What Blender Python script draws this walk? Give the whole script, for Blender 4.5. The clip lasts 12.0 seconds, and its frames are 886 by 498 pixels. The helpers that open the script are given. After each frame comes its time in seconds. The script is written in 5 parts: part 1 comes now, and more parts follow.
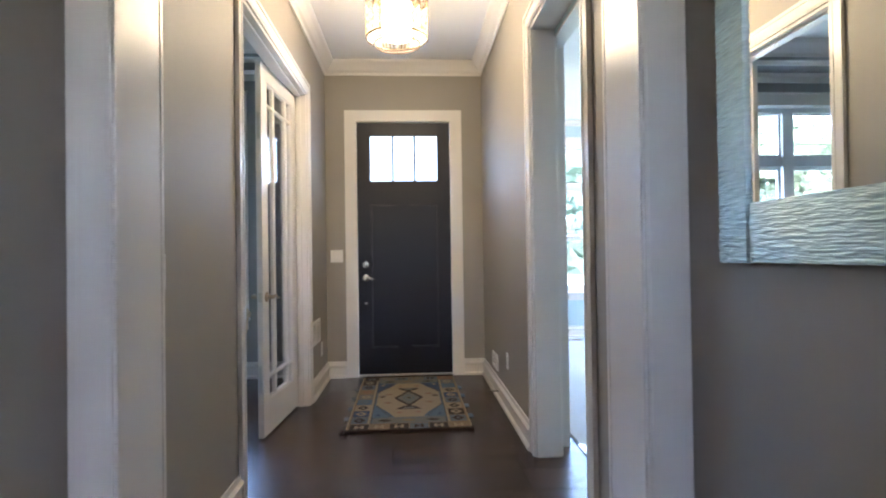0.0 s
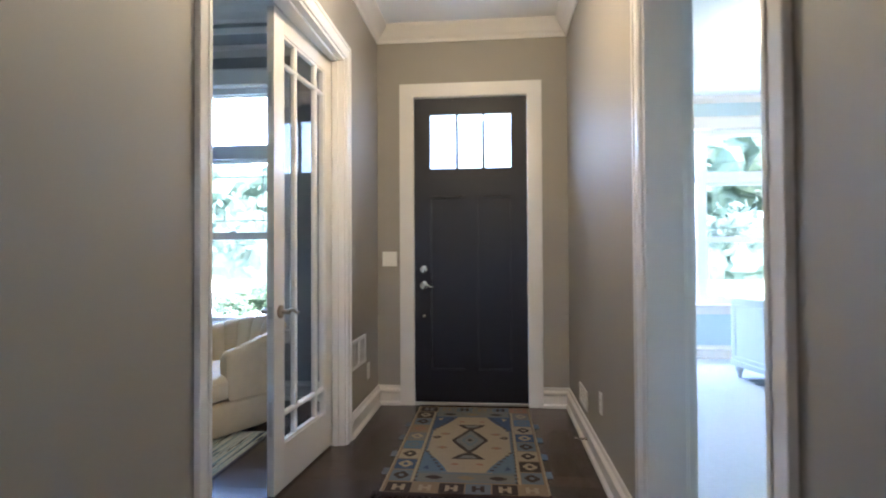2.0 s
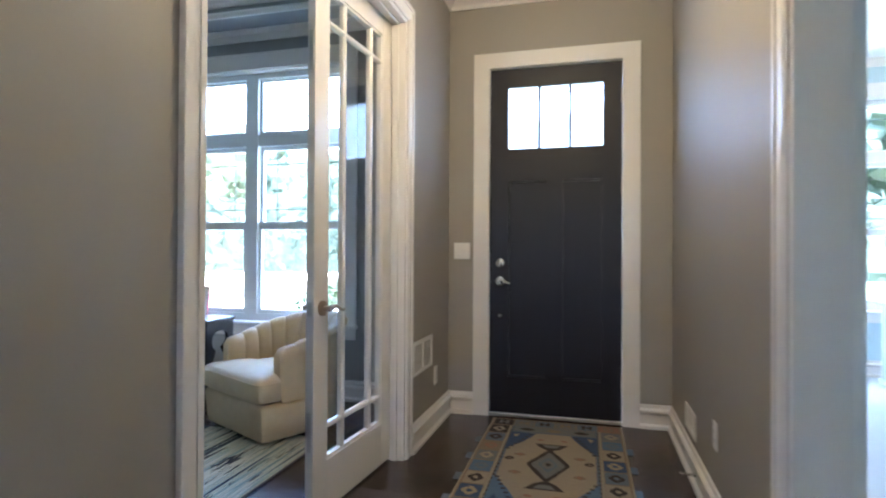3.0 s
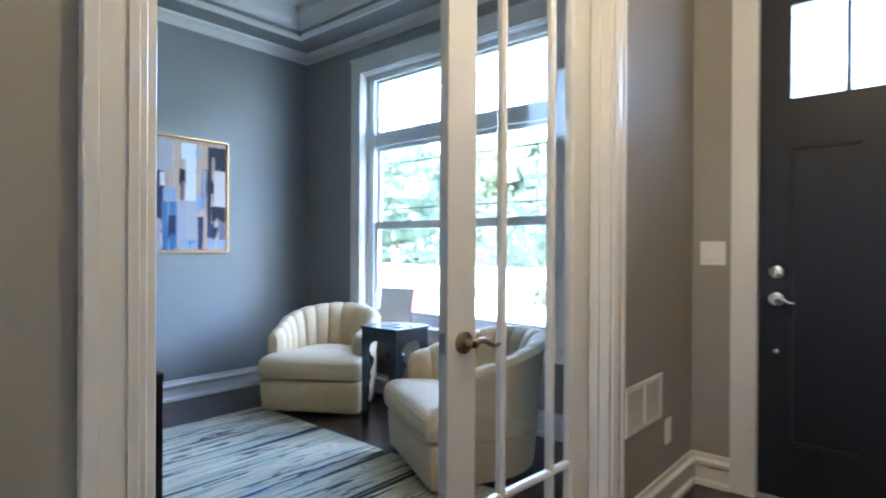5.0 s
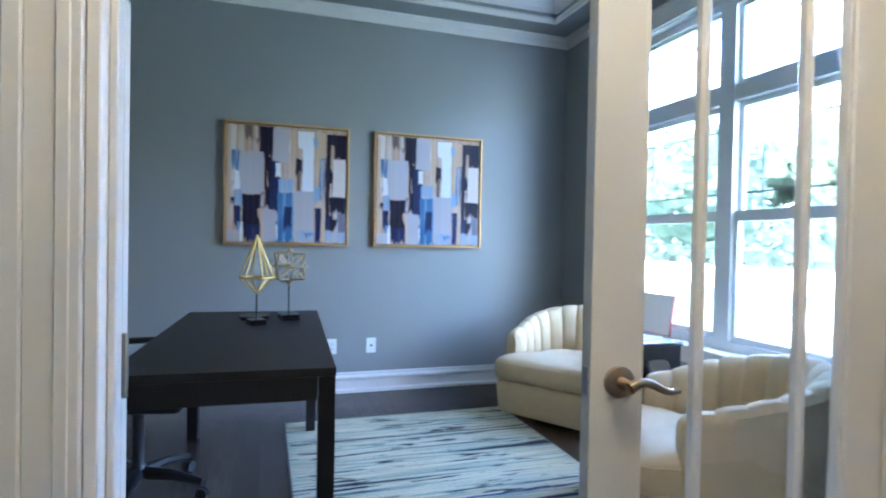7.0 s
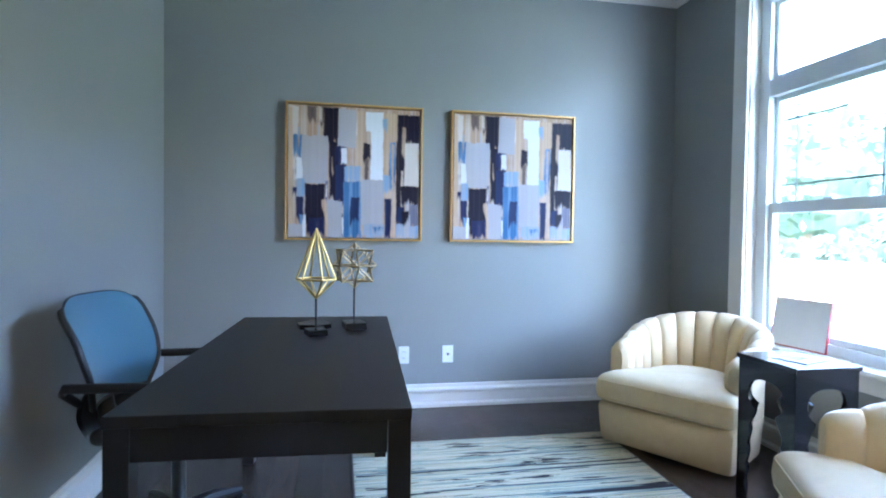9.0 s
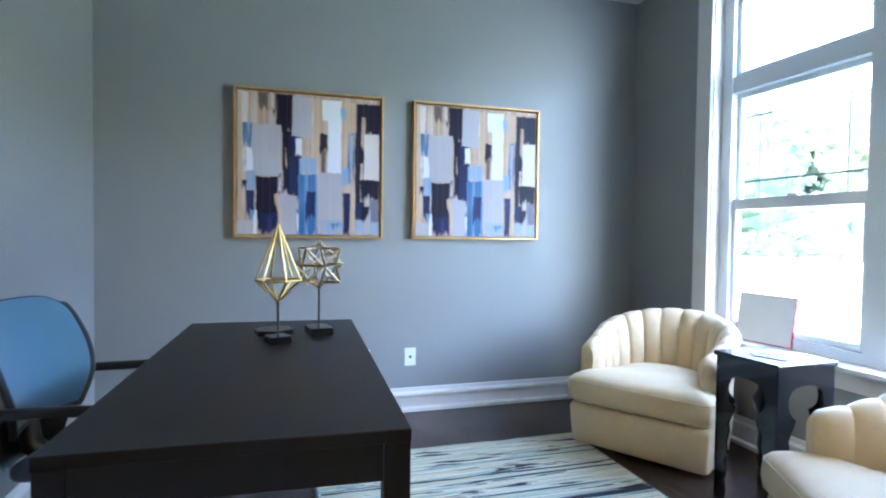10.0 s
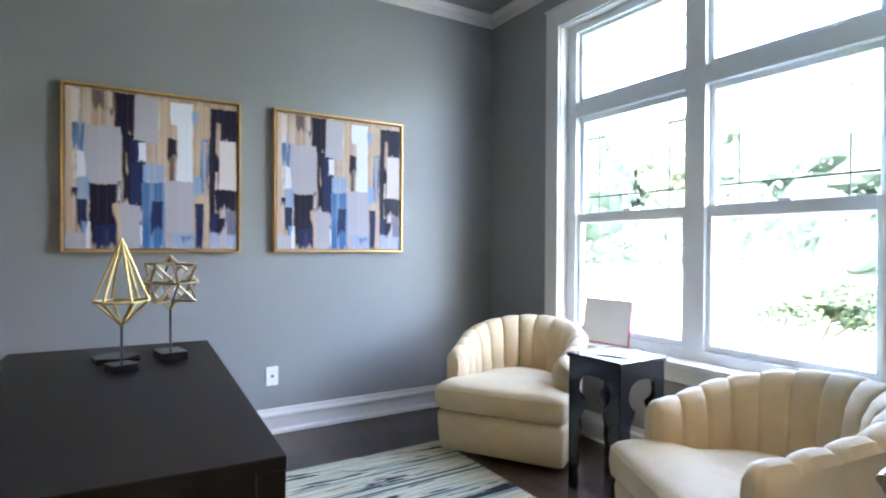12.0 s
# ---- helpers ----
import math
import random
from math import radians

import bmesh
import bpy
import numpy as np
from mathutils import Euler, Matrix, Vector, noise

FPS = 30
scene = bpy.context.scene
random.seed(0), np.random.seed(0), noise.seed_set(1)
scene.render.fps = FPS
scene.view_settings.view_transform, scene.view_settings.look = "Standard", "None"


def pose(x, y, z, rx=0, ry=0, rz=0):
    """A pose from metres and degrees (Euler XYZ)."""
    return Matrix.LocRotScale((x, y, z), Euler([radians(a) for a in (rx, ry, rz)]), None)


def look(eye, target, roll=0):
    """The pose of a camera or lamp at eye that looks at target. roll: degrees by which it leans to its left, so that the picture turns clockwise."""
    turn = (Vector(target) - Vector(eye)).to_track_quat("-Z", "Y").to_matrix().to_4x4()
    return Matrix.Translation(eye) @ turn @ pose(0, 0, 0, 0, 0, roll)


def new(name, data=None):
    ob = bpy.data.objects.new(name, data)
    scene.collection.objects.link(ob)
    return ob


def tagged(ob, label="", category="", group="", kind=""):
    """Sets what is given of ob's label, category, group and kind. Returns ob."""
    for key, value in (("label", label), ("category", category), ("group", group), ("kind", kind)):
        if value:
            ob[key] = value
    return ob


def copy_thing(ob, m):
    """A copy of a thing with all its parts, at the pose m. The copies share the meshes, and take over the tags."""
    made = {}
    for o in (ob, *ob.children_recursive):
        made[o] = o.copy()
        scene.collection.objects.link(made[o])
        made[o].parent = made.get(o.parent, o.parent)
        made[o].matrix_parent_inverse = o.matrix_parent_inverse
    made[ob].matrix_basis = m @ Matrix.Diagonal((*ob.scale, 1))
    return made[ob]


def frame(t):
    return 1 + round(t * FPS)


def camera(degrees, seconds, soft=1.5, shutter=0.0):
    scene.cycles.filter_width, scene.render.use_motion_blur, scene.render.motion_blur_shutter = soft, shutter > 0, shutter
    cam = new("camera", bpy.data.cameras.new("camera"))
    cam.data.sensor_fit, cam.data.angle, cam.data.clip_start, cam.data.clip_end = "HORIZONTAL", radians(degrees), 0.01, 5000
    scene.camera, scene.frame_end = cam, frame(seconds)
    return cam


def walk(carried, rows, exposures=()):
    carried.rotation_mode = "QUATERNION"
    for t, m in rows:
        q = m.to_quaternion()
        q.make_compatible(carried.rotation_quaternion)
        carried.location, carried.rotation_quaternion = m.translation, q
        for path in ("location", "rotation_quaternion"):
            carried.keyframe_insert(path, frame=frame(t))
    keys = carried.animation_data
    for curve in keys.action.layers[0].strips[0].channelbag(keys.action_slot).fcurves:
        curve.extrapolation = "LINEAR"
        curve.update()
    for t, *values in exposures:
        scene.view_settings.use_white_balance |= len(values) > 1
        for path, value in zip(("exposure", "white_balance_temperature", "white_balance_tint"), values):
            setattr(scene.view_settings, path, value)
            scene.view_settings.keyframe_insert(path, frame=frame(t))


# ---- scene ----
cam = camera(77.4, 12.0, soft=2.0, shutter=0.5)
PATH = [
    (0, (-0.038, -0.448, 1.16), (0.076, 1.548, 1.182), -0.8),
    (0.5, (0.018, -0.204, 1.155), (0.061, 1.795, 1.214), -0.8),
    (1, (0.048, 0.03, 1.164), (0.017, 2.028, 1.236), -0.6),
    (1.5, (0.055, 0.272, 1.167), (-0.036, 2.269, 1.226), -0.4),
    (2, (0.094, 0.517, 1.17), (-0.095, 2.508, 1.202), -0.3),
    (2.5, (0.126, 0.751, 1.158), (-0.21, 2.723, 1.171), -0.1),
    (3, (0.142, 1.019, 1.146), (-0.374, 2.952, 1.161), 0.3),
    (3.2, (0.135, 1.138, 1.142), (-0.456, 3.048, 1.162), 0.3),
    (5, (0.047, 1.926, 1.184), (-1.267, 3.434, 1.179), 0.3),
    (5.5, (0.013, 2.07, 1.193), (-1.472, 3.409, 1.185), 0.6),
    (6, (0.008, 2.195, 1.198), (-1.642, 3.325, 1.182), 1.1),
    (6.5, (0.032, 2.369, 1.202), (-1.775, 3.227, 1.173), 1.3),
    (7, (0.0, 2.492, 1.192), (-1.904, 3.105, 1.161), 1.1),
    (7.5, (-0.122, 2.533, 1.193), (-2.069, 2.988, 1.166), 0.9),
    (7.7, (-0.193, 2.523, 1.191), (-2.148, 2.943, 1.165), 1.5),
    (9.3, (-0.64, 2.55, 1.178), (-2.605, 2.919, 1.125), 0.7),
    (9.5, (-0.692, 2.518, 1.176), (-2.645, 2.944, 1.122), 0.8),
    (10, (-0.765, 2.447, 1.172), (-2.679, 3.025, 1.116), 0.7),
    (10.5, (-0.785, 2.413, 1.174), (-2.651, 3.129, 1.121), 0.6),
    (11, (-0.791, 2.402, 1.18), (-2.606, 3.241, 1.136), 0.4),
    (11.5, (-0.787, 2.406, 1.184), (-2.549, 3.351, 1.153), 0.3),
    (12, (-0.784, 2.414, 1.182), (-2.494, 3.451, 1.169), 0.3),
]
walk(cam, [(t, look(e, g, r)) for t, e, g, r in PATH],
     [(0, 6.52, 5800, 14), (2.5, 6.45, 5650, 12), (5.0, 6.38, 5600, 9), (5.5, 6.41, 5450, 9), (7.5, 6.64, 5300, 7), (9.5, 6.96, 5700, 8), (10.5, 6.90, 6000, 10), (12, 6.77, 6600, 14)])
SKY, SUN, LAMP = 0.13, 0.5, 1.35
DAY = 1.6

# world, sun, lights
world = bpy.data.worlds.new("sky")
scene.world = world
world.use_nodes = True
wn, wl = world.node_tree.nodes, world.node_tree.links
sky = wn.new("ShaderNodeTexSky")
sky.sky_type = "NISHITA"
sky.sun_disc = False
sky.air_density, sky.dust_density = 0.75, 2.5
sky.sun_elevation, sky.sun_rotation = radians(48), radians(150)
wn["Background"].inputs["Strength"].default_value = SKY
wl.new(sky.outputs["Color"], wn["Background"].inputs["Color"])
sun = new("sun", bpy.data.lights.new("sun", "SUN"))
sun.data.energy, sun.data.angle, sun.data.color = SUN, radians(12), (1.0, 0.96, 0.90)
sun.matrix_basis = look((6, -10, 13), (0, 0, 0))


def daylight(name, at, aim, w, h, power):
    """Stands in for part of the sky's light at a window's opening, from beside it."""
    a = new(name, bpy.data.lights.new(name, "AREA"))
    a.data.shape, a.data.size, a.data.size_y = "RECTANGLE", w, h
    a.data.energy, a.data.color = power, (0.84, 0.93, 1.0)
    a.matrix_basis = look(at, aim)
    return a


daylight("office_window_light", (-1.20, 6.00, 1.75), (-3.1, 3.1, 1.25), 1.3, 2.3, DAY)
daylight("room_window_light", (1.05, 7.95, 1.75), (3.0, 5.6, 1.2), 1.3, 2.3, DAY * 3.5)


# ---- materials ----
def mat(name, color, rough=0.5, metal=0.0, vary=0.06, scale=6.0, bump=0.0, bump_scale=200.0, stretch=(1, 1, 1), coat=0.0, spec=0.5, rand=0.0, sheen=0.0):
    m = bpy.data.materials.new(name)
    m.use_nodes = True
    n, l = m.node_tree.nodes, m.node_tree.links
    b = n["Principled BSDF"]
    b.inputs["Roughness"].default_value = rough
    b.inputs["Metallic"].default_value = metal
    b.inputs["Coat Weight"].default_value = coat
    b.inputs["Specular IOR Level"].default_value = spec
    b.inputs["Sheen Weight"].default_value = sheen
    tc = n.new("ShaderNodeTexCoord")
    mp = n.new("ShaderNodeMapping")
    mp.inputs["Scale"].default_value = stretch
    l.new(tc.outputs["Object"], mp.inputs["Vector"])
    no = n.new("ShaderNodeTexNoise")
    no.inputs["Scale"].default_value = scale
    no.inputs["Detail"].default_value = 5
    l.new(mp.outputs["Vector"], no.inputs["Vector"])
    mix = n.new("ShaderNodeMix")
    mix.data_type = "RGBA"
    mix.inputs["A"].default_value = (*[c * (1 - vary) for c in color], 1)
    mix.inputs["B"].default_value = (*[min(1, c * (1 + vary)) for c in color], 1)
    l.new(no.outputs["Fac"], mix.inputs["Factor"])
    out = mix.outputs["Result"]
    if rand:
        oi = n.new("ShaderNodeObjectInfo")
        mr = n.new("ShaderNodeMapRange")
        mr.inputs["To Min"].default_value, mr.inputs["To Max"].default_value = 1 - rand, 1 + rand
        l.new(oi.outputs["Random"], mr.inputs["Value"])
        hs = n.new("ShaderNodeHueSaturation")
        l.new(mr.outputs["Result"], hs.inputs["Value"])
        l.new(out, hs.inputs["Color"])
        out = hs.outputs["Color"]
    l.new(out, b.inputs["Base Color"])
    if bump:
        n2 = n.new("ShaderNodeTexNoise")
        n2.inputs["Scale"].default_value = bump_scale
        n2.inputs["Detail"].default_value = 3
        l.new(mp.outputs["Vector"], n2.inputs["Vector"])
        bp = n.new("ShaderNodeBump")
        bp.inputs["Strength"].default_value = bump
        bp.inputs["Distance"].default_value = 0.002
        l.new(n2.outputs["Fac"], bp.inputs["Height"])
        l.new(bp.outputs["Normal"], b.inputs["Normal"])
    return m


def glass(name, rough=0.0, bump=0.0, tint=(1, 1, 1), least=0.035):
    m = bpy.data.materials.new(name)
    m.use_nodes = True
    n, l = m.node_tree.nodes, m.node_tree.links
    n.remove(n["Principled BSDF"])
    tr, gl, fr, mx = n.new("ShaderNodeBsdfTransparent"), n.new("ShaderNodeBsdfGlossy"), n.new("ShaderNodeMath"), n.new("ShaderNodeMixShader")
    lw, pw = n.new("ShaderNodeLayerWeight"), n.new("ShaderNodeMath")
    lw.inputs["Blend"].default_value = 0.5
    pw.operation, fr.operation = "POWER", "MULTIPLY_ADD"
    pw.inputs[1].default_value, fr.inputs[1].default_value, fr.inputs[2].default_value = 4.0, 0.7, least
    tr.inputs["Color"].default_value = (*tint, 1)
    gl.inputs["Roughness"].default_value = rough
    l.new(lw.outputs["Facing"], pw.inputs[0])
    l.new(pw.outputs["Value"], fr.inputs[0])
    l.new(fr.outputs["Value"], mx.inputs["Fac"])
    l.new(tr.outputs["BSDF"], mx.inputs[1])
    l.new(gl.outputs["BSDF"], mx.inputs[2])
    l.new(mx.outputs["Shader"], n["Material Output"].inputs["Surface"])
    if bump:
        v = n.new("ShaderNodeTexVoronoi")
        v.inputs["Scale"].default_value = 26
        bp = n.new("ShaderNodeBump")
        bp.inputs["Strength"].default_value = bump
        l.new(v.outputs["Distance"], bp.inputs["Height"])
        l.new(bp.outputs["Normal"], gl.inputs["Normal"])
    return m


def emit(name, color, strength):
    m = bpy.data.materials.new(name)
    m.use_nodes = True
    b = m.node_tree.nodes["Principled BSDF"]
    b.inputs["Base Color"].default_value = (*color, 1)
    b.inputs["Emission Color"].default_value = (*color, 1)
    b.inputs["Emission Strength"].default_value = strength
    return m


M_HALL = mat("greige_wall_paint", (0.315, 0.285, 0.245), 0.54, vary=0.03, scale=2, bump=0.25, bump_scale=350)
M_OFFICE = mat("grey_wall_paint", (0.268, 0.270, 0.262), 0.5, vary=0.03, scale=2, bump=0.25, bump_scale=350)
M_BLUE = mat("pale_blue_wall_paint", (0.45, 0.57, 0.61), 0.6, vary=0.03, scale=2, bump=0.2, bump_scale=350)
M_CEIL = mat("ceiling_paint", (0.85, 0.84, 0.82), 0.8, vary=0.02, scale=3, bump=0.2, bump_scale=300)
M_TRIM = mat("white_trim_paint", (0.72, 0.685, 0.645), 0.3, vary=0.02, scale=4, bump=0.015, bump_scale=160, stretch=(1, 1, 0.2))
M_GRID = mat("grey_muntin_bar", (0.045, 0.055, 0.06), 0.5)
M_VINYL = mat("white_window_vinyl", (0.80, 0.82, 0.82), 0.35, vary=0.02)
M_PLANK = mat("dark_oak_plank", (0.056, 0.037, 0.029), 0.23, vary=0.35, scale=9, bump=0.35, bump_scale=40, stretch=(0.6, 9, 1), rand=0.28)
M_SUB = mat("subfloor_gap", (0.015, 0.011, 0.009), 0.8)
M_DOOR = mat("black_door_paint", (0.0105, 0.0085, 0.0130), 0.40, spec=0.32, vary=0.15, scale=8, bump=0.2, bump_scale=90, stretch=(6, 6, 0.4))
M_NICKEL = mat("satin_nickel", (0.60, 0.57, 0.52), 0.3, 1.0, vary=0.05)
M_BRONZE = mat("aged_nickel", (0.42, 0.34, 0.26), 0.28, 1.0, vary=0.08)
M_STEEL = mat("polished_steel", (0.72, 0.72, 0.70), 0.22, 1.0)
M_PLASTIC = mat("white_plate_plastic", (0.80, 0.79, 0.76), 0.35, vary=0.01)
M_DARKHOLE = mat("dark_slot", (0.02, 0.02, 0.02), 0.8)
M_DESK = mat("espresso_wood", (0.0085, 0.0065, 0.0065), 0.40, spec=0.32, vary=0.3, scale=7, bump=0.15, bump_scale=60, stretch=(0.5, 7, 7))
M_BLACKW = mat("black_lacquer_wood", (0.008, 0.008, 0.010), 0.22, vary=0.2, coat=0.4)
M_FABRIC = mat("cream_velvet", (0.60, 0.460, 0.275), 0.8, vary=0.10, scale=18, bump=0.7, bump_scale=240, sheen=0.12)
M_GOLD = mat("gold_leaf_metal", (0.72, 0.49, 0.18), 0.42, 1.0, vary=0.15, scale=40, bump=0.3)
M_CHAMP = mat("champagne_metal", (0.50, 0.37, 0.22), 0.42, 1.0, vary=0.15, scale=40, bump=0.3)
# the chair back's blue is the window's reflection, put into its base colour
M_MESH = mat("blue_mesh_fabric", (0.055, 0.155, 0.23), 0.5, vary=0.12, bump=0.6, bump_scale=500, sheen=0.3)
M_BLKP = mat("black_plastic", (0.012, 0.012, 0.014), 0.38, vary=0.1, bump=0.15)
M_CARPET = mat("pale_carpet", (0.52, 0.56, 0.60), 0.95, vary=0.08, scale=30, bump=0.8, bump_scale=400)
M_WHITEF = mat("white_furniture_paint", (0.74, 0.78, 0.78), 0.4, vary=0.02)
M_FRAMEG = mat("pale_gold_frame", (0.66, 0.38, 0.14), 0.35, 0.55, vary=0.1, scale=30)
M_CANVASB = mat("dark_canvas_back", (0.03, 0.025, 0.03), 0.8)
M_GLASS = glass("clear_glass")
M_LEAD = glass("textured_door_glass", 0.08, 0.6)
_n, _l = M_LEAD.node_tree.nodes, M_LEAD.node_tree.links
_tl, _mx = _n.new("ShaderNodeBsdfTranslucent"), _n.new("ShaderNodeMixShader")
_mx.inputs["Fac"].default_value = 0.55
_l.new(_n["Material Output"].inputs["Surface"].links[0].from_socket, _mx.inputs[1])
_l.new(_tl.outputs["BSDF"], _mx.inputs[2])
_l.new(_mx.outputs["Shader"], _n["Material Output"].inputs["Surface"])
M_MIRROR = mat("mirror_silver", (0.90, 0.92, 0.90), 0.01, 1.0, vary=0.0)
M_SILVER = mat("silver_leaf_frame", (0.33, 0.42, 0.41), 0.36, 1.0, vary=0.3, scale=9, bump=1.0, bump_scale=24, stretch=(1, 3, 16))
M_CRYSTAL = glass("crystal", 0.05, 0.4, (0.88, 0.82, 0.68), 0.07)
M_LAMP = emit("warm_lamp_bulb", (1.0, 0.79, 0.49), LAMP)
M_LAMP2 = emit("warm_ceiling_lamp", (1.0, 0.84, 0.62), 4.0)
M_PAPER = mat("printed_paper", (0.82, 0.82, 0.82), 0.5)
M_RED = mat("red_edge", (0.55, 0.06, 0.08), 0.5)
M_GRASS = mat("lawn_grass", (0.066, 0.094, 0.048), 0.9, vary=0.35, scale=1.5, bump=0.8, bump_scale=60)
M_DRIVE = mat("pale_concrete_drive", (0.52, 0.50, 0.46), 0.85, vary=0.1, scale=2, bump=0.3, bump_scale=80)
M_BARK = mat("bark", (0.10, 0.075, 0.055), 0.9, vary=0.3, scale=20, bump=1.0, bump_scale=60)


def foliage(name, color, scale):
    """Thin leaves: what falls on one side also shines through to the other."""
    m = mat(name, color, 0.7, vary=0.4, scale=scale)
    n, l = m.node_tree.nodes, m.node_tree.links
    p = n["Principled BSDF"]
    src = p.inputs["Base Color"].links[0].from_socket
    tr, mx = n.new("ShaderNodeBsdfTranslucent"), n.new("ShaderNodeMixShader")
    mx.inputs["Fac"].default_value = 0.40
    l.new(src, tr.inputs["Color"])
    l.new(p.outputs["BSDF"], mx.inputs[1])
    l.new(tr.outputs["BSDF"], mx.inputs[2])
    l.new(mx.outputs["Shader"], n["Material Output"].inputs["Surface"])
    return m


M_LEAF = foliage("leaf_green", (0.036, 0.064, 0.045), 3)
M_LEAF2 = foliage("leaf_yellow_green", (0.050, 0.070, 0.038), 3)
M_HEDGE = foliage("pale_leaf_green", (0.024, 0.044, 0.031), 3)
M_SHRUBL = foliage("shrub_leaf", (0.040, 0.064, 0.032), 6)
M_SIDING = mat("outer_wall_siding", (0.5, 0.48, 0.44), 0.8)


# ---- mesh helpers ----
def part(name, bm, material, parent=None, label="", smooth=False, kind=""):
    me = bpy.data.meshes.new(name)
    bmesh.ops.recalc_face_normals(bm, faces=bm.faces[:])
    bm.to_mesh(me)
    bm.free()
    mats = material if isinstance(material, (list, tuple)) else [material]
    for mm in mats:
        me.materials.append(mm)
    if smooth:
        me.shade_smooth()
        me.set_sharp_from_angle(angle=radians(40))
    ob = new(name, me)
    if parent:
        ob.parent = parent
    return tagged(ob, label=label, kind=kind)


def thing(name, label, category, m=None, group=""):
    e = new(name)
    e.empty_display_size = 0.1
    if m is not None:
        e.matrix_basis = m
    return tagged(e, label=label, category=category, group=group)


def box(bm, x0, x1, y0, y1, z0, z1, bevel=0.0, seg=1, mi=0):
    vs = [bm.verts.new((x, y, z)) for x in (x0, x1) for y in (y0, y1) for z in (z0, z1)]
    idx = [(0, 1, 3, 2), (4, 6, 7, 5), (0, 4, 5, 1), (2, 3, 7, 6), (0, 2, 6, 4), (1, 5, 7, 3)]
    fs = [bm.faces.new([vs[i] for i in q]) for q in idx]
    for f in fs:
        f.material_index = mi
    if bevel:
        es = list({e for f in fs for e in f.edges})
        bmesh.ops.bevel(bm, geom=es, offset=bevel, segments=seg, affect="EDGES", profile=0.5)
    return bm


def boxes(rows, bevel=0.0, seg=1):
    bm = bmesh.new()
    for r in rows:
        box(bm, *r, bevel=bevel, seg=seg)
    return bm


def prism(bm, pts, axis, a, b):
    """A closed outline, pushed from a to b along an axis."""
    def put(p, h):
        return {"x": (h, p[0], p[1]), "y": (p[0], h, p[1]), "z": (p[0], p[1], h)}[axis]
    lo = [bm.verts.new(put(p, a)) for p in pts]
    hi = [bm.verts.new(put(p, b)) for p in pts]
    n = len(pts)
    f1, f2 = bm.faces.new(lo), bm.faces.new(hi[::-1])
    for i in range(n):
        bm.faces.new((lo[i], hi[i], hi[(i + 1) % n], lo[(i + 1) % n]))
    if n > 4:
        bm.normal_update()
        bmesh.ops.triangulate(bm, faces=[f1, f2])
    return bm


def tube(bm, pts, r, seg=8, ends=True):
    """A round bar along points; r is one radius or one a point."""
    pts = [Vector(p) for p in pts]
    rs = r if isinstance(r, (list, tuple)) else [r] * len(pts)
    rings = []
    side = None
    for i, p in enumerate(pts):
        d = (pts[min(i + 1, len(pts) - 1)] - pts[max(i - 1, 0)]).normalized()
        if side is None:
            side = d.orthogonal().normalized()
        side = (side - d * side.dot(d)).normalized()
        up = d.cross(side)
        rings.append([bm.verts.new(p + (side * math.cos(a) + up * math.sin(a)) * rs[i]) for a in [2 * math.pi * k / seg for k in range(seg)]])
    for a, b in zip(rings, rings[1:]):
        for k in range(seg):
            bm.faces.new((a[k], a[(k + 1) % seg], b[(k + 1) % seg], b[k]))
    if ends:
        bm.faces.new(rings[0][::-1])
        bm.faces.new(rings[-1])
    return bm


def turned(bm, profile, seg=20, at=(0, 0, 0)):
    """Revolve (radius, height) pairs round z."""
    rings = []
    for r, z in profile:
        rings.append([bm.verts.new((at[0] + max(r, 0.0005) * math.cos(2 * math.pi * k / seg), at[1] + max(r, 0.0005) * math.sin(2 * math.pi * k / seg), at[2] + z)) for k in range(seg)])
    for a, b in zip(rings, rings[1:]):
        for k in range(seg):
            bm.faces.new((a[k], a[(k + 1) % seg], b[(k + 1) % seg], b[k]))
    bm.faces.new(rings[0][::-1])
    bm.faces.new(rings[-1])
    return bm


def structure(name, bm, material, label="", parent=None):
    return part(name, bm, material, parent, label, kind="" if parent else "structure")


# ---- plan ----
HL, HR, HY = -0.850, 0.66, 4.90          # hall walls and front wall
OX0, OX1, OY0, OY1 = -4.29, -0.96, 1.47, 4.98   # office
RX0, RX1, RY0, RY1 = 0.888, 4.6, 0.6, 7.10      # side room
CEIL = 3.03
DN, DF, HEAD = 2.262, 3.930, 2.44         # office opening
RN, RF = 1.72, 2.685                     # side room opening
BACK = -3.2

# walls, each with its openings
structure("wall_hall_left", boxes([
    (OX1, HL, BACK, DN, 0, 3.2), (OX1, HL, DF, HY, 0, 3.2), (OX1, HL, DN, DF, HEAD, 3.2)]), [M_HALL])
# office face of that wall has the office colour
structure("wall_office_east", boxes([
    (OX1 - 0.012, OX1 - 0.001, OY0, DN, 0, 3.2), (OX1 - 0.012, OX1 - 0.001, DF, OY1, 0, 3.2), (OX1 - 0.012, OX1 - 0.001, DN, DF, HEAD, 3.2)]), M_OFFICE)
structure("wall_office_west", boxes([(OX0 - 0.15, OX0, OY0 - 0.15, OY1 + 0.2, -0.4, 3.4)]), M_OFFICE)
structure("wall_office_south", boxes([(OX0, OX1 - 0.012, OY0 - 0.12, OY0, 0, 3.4)]), M_OFFICE)
WX0, WX1, WZ0, WZ1 = -3.53, -1.72, 0.58, 2.64   # office window opening
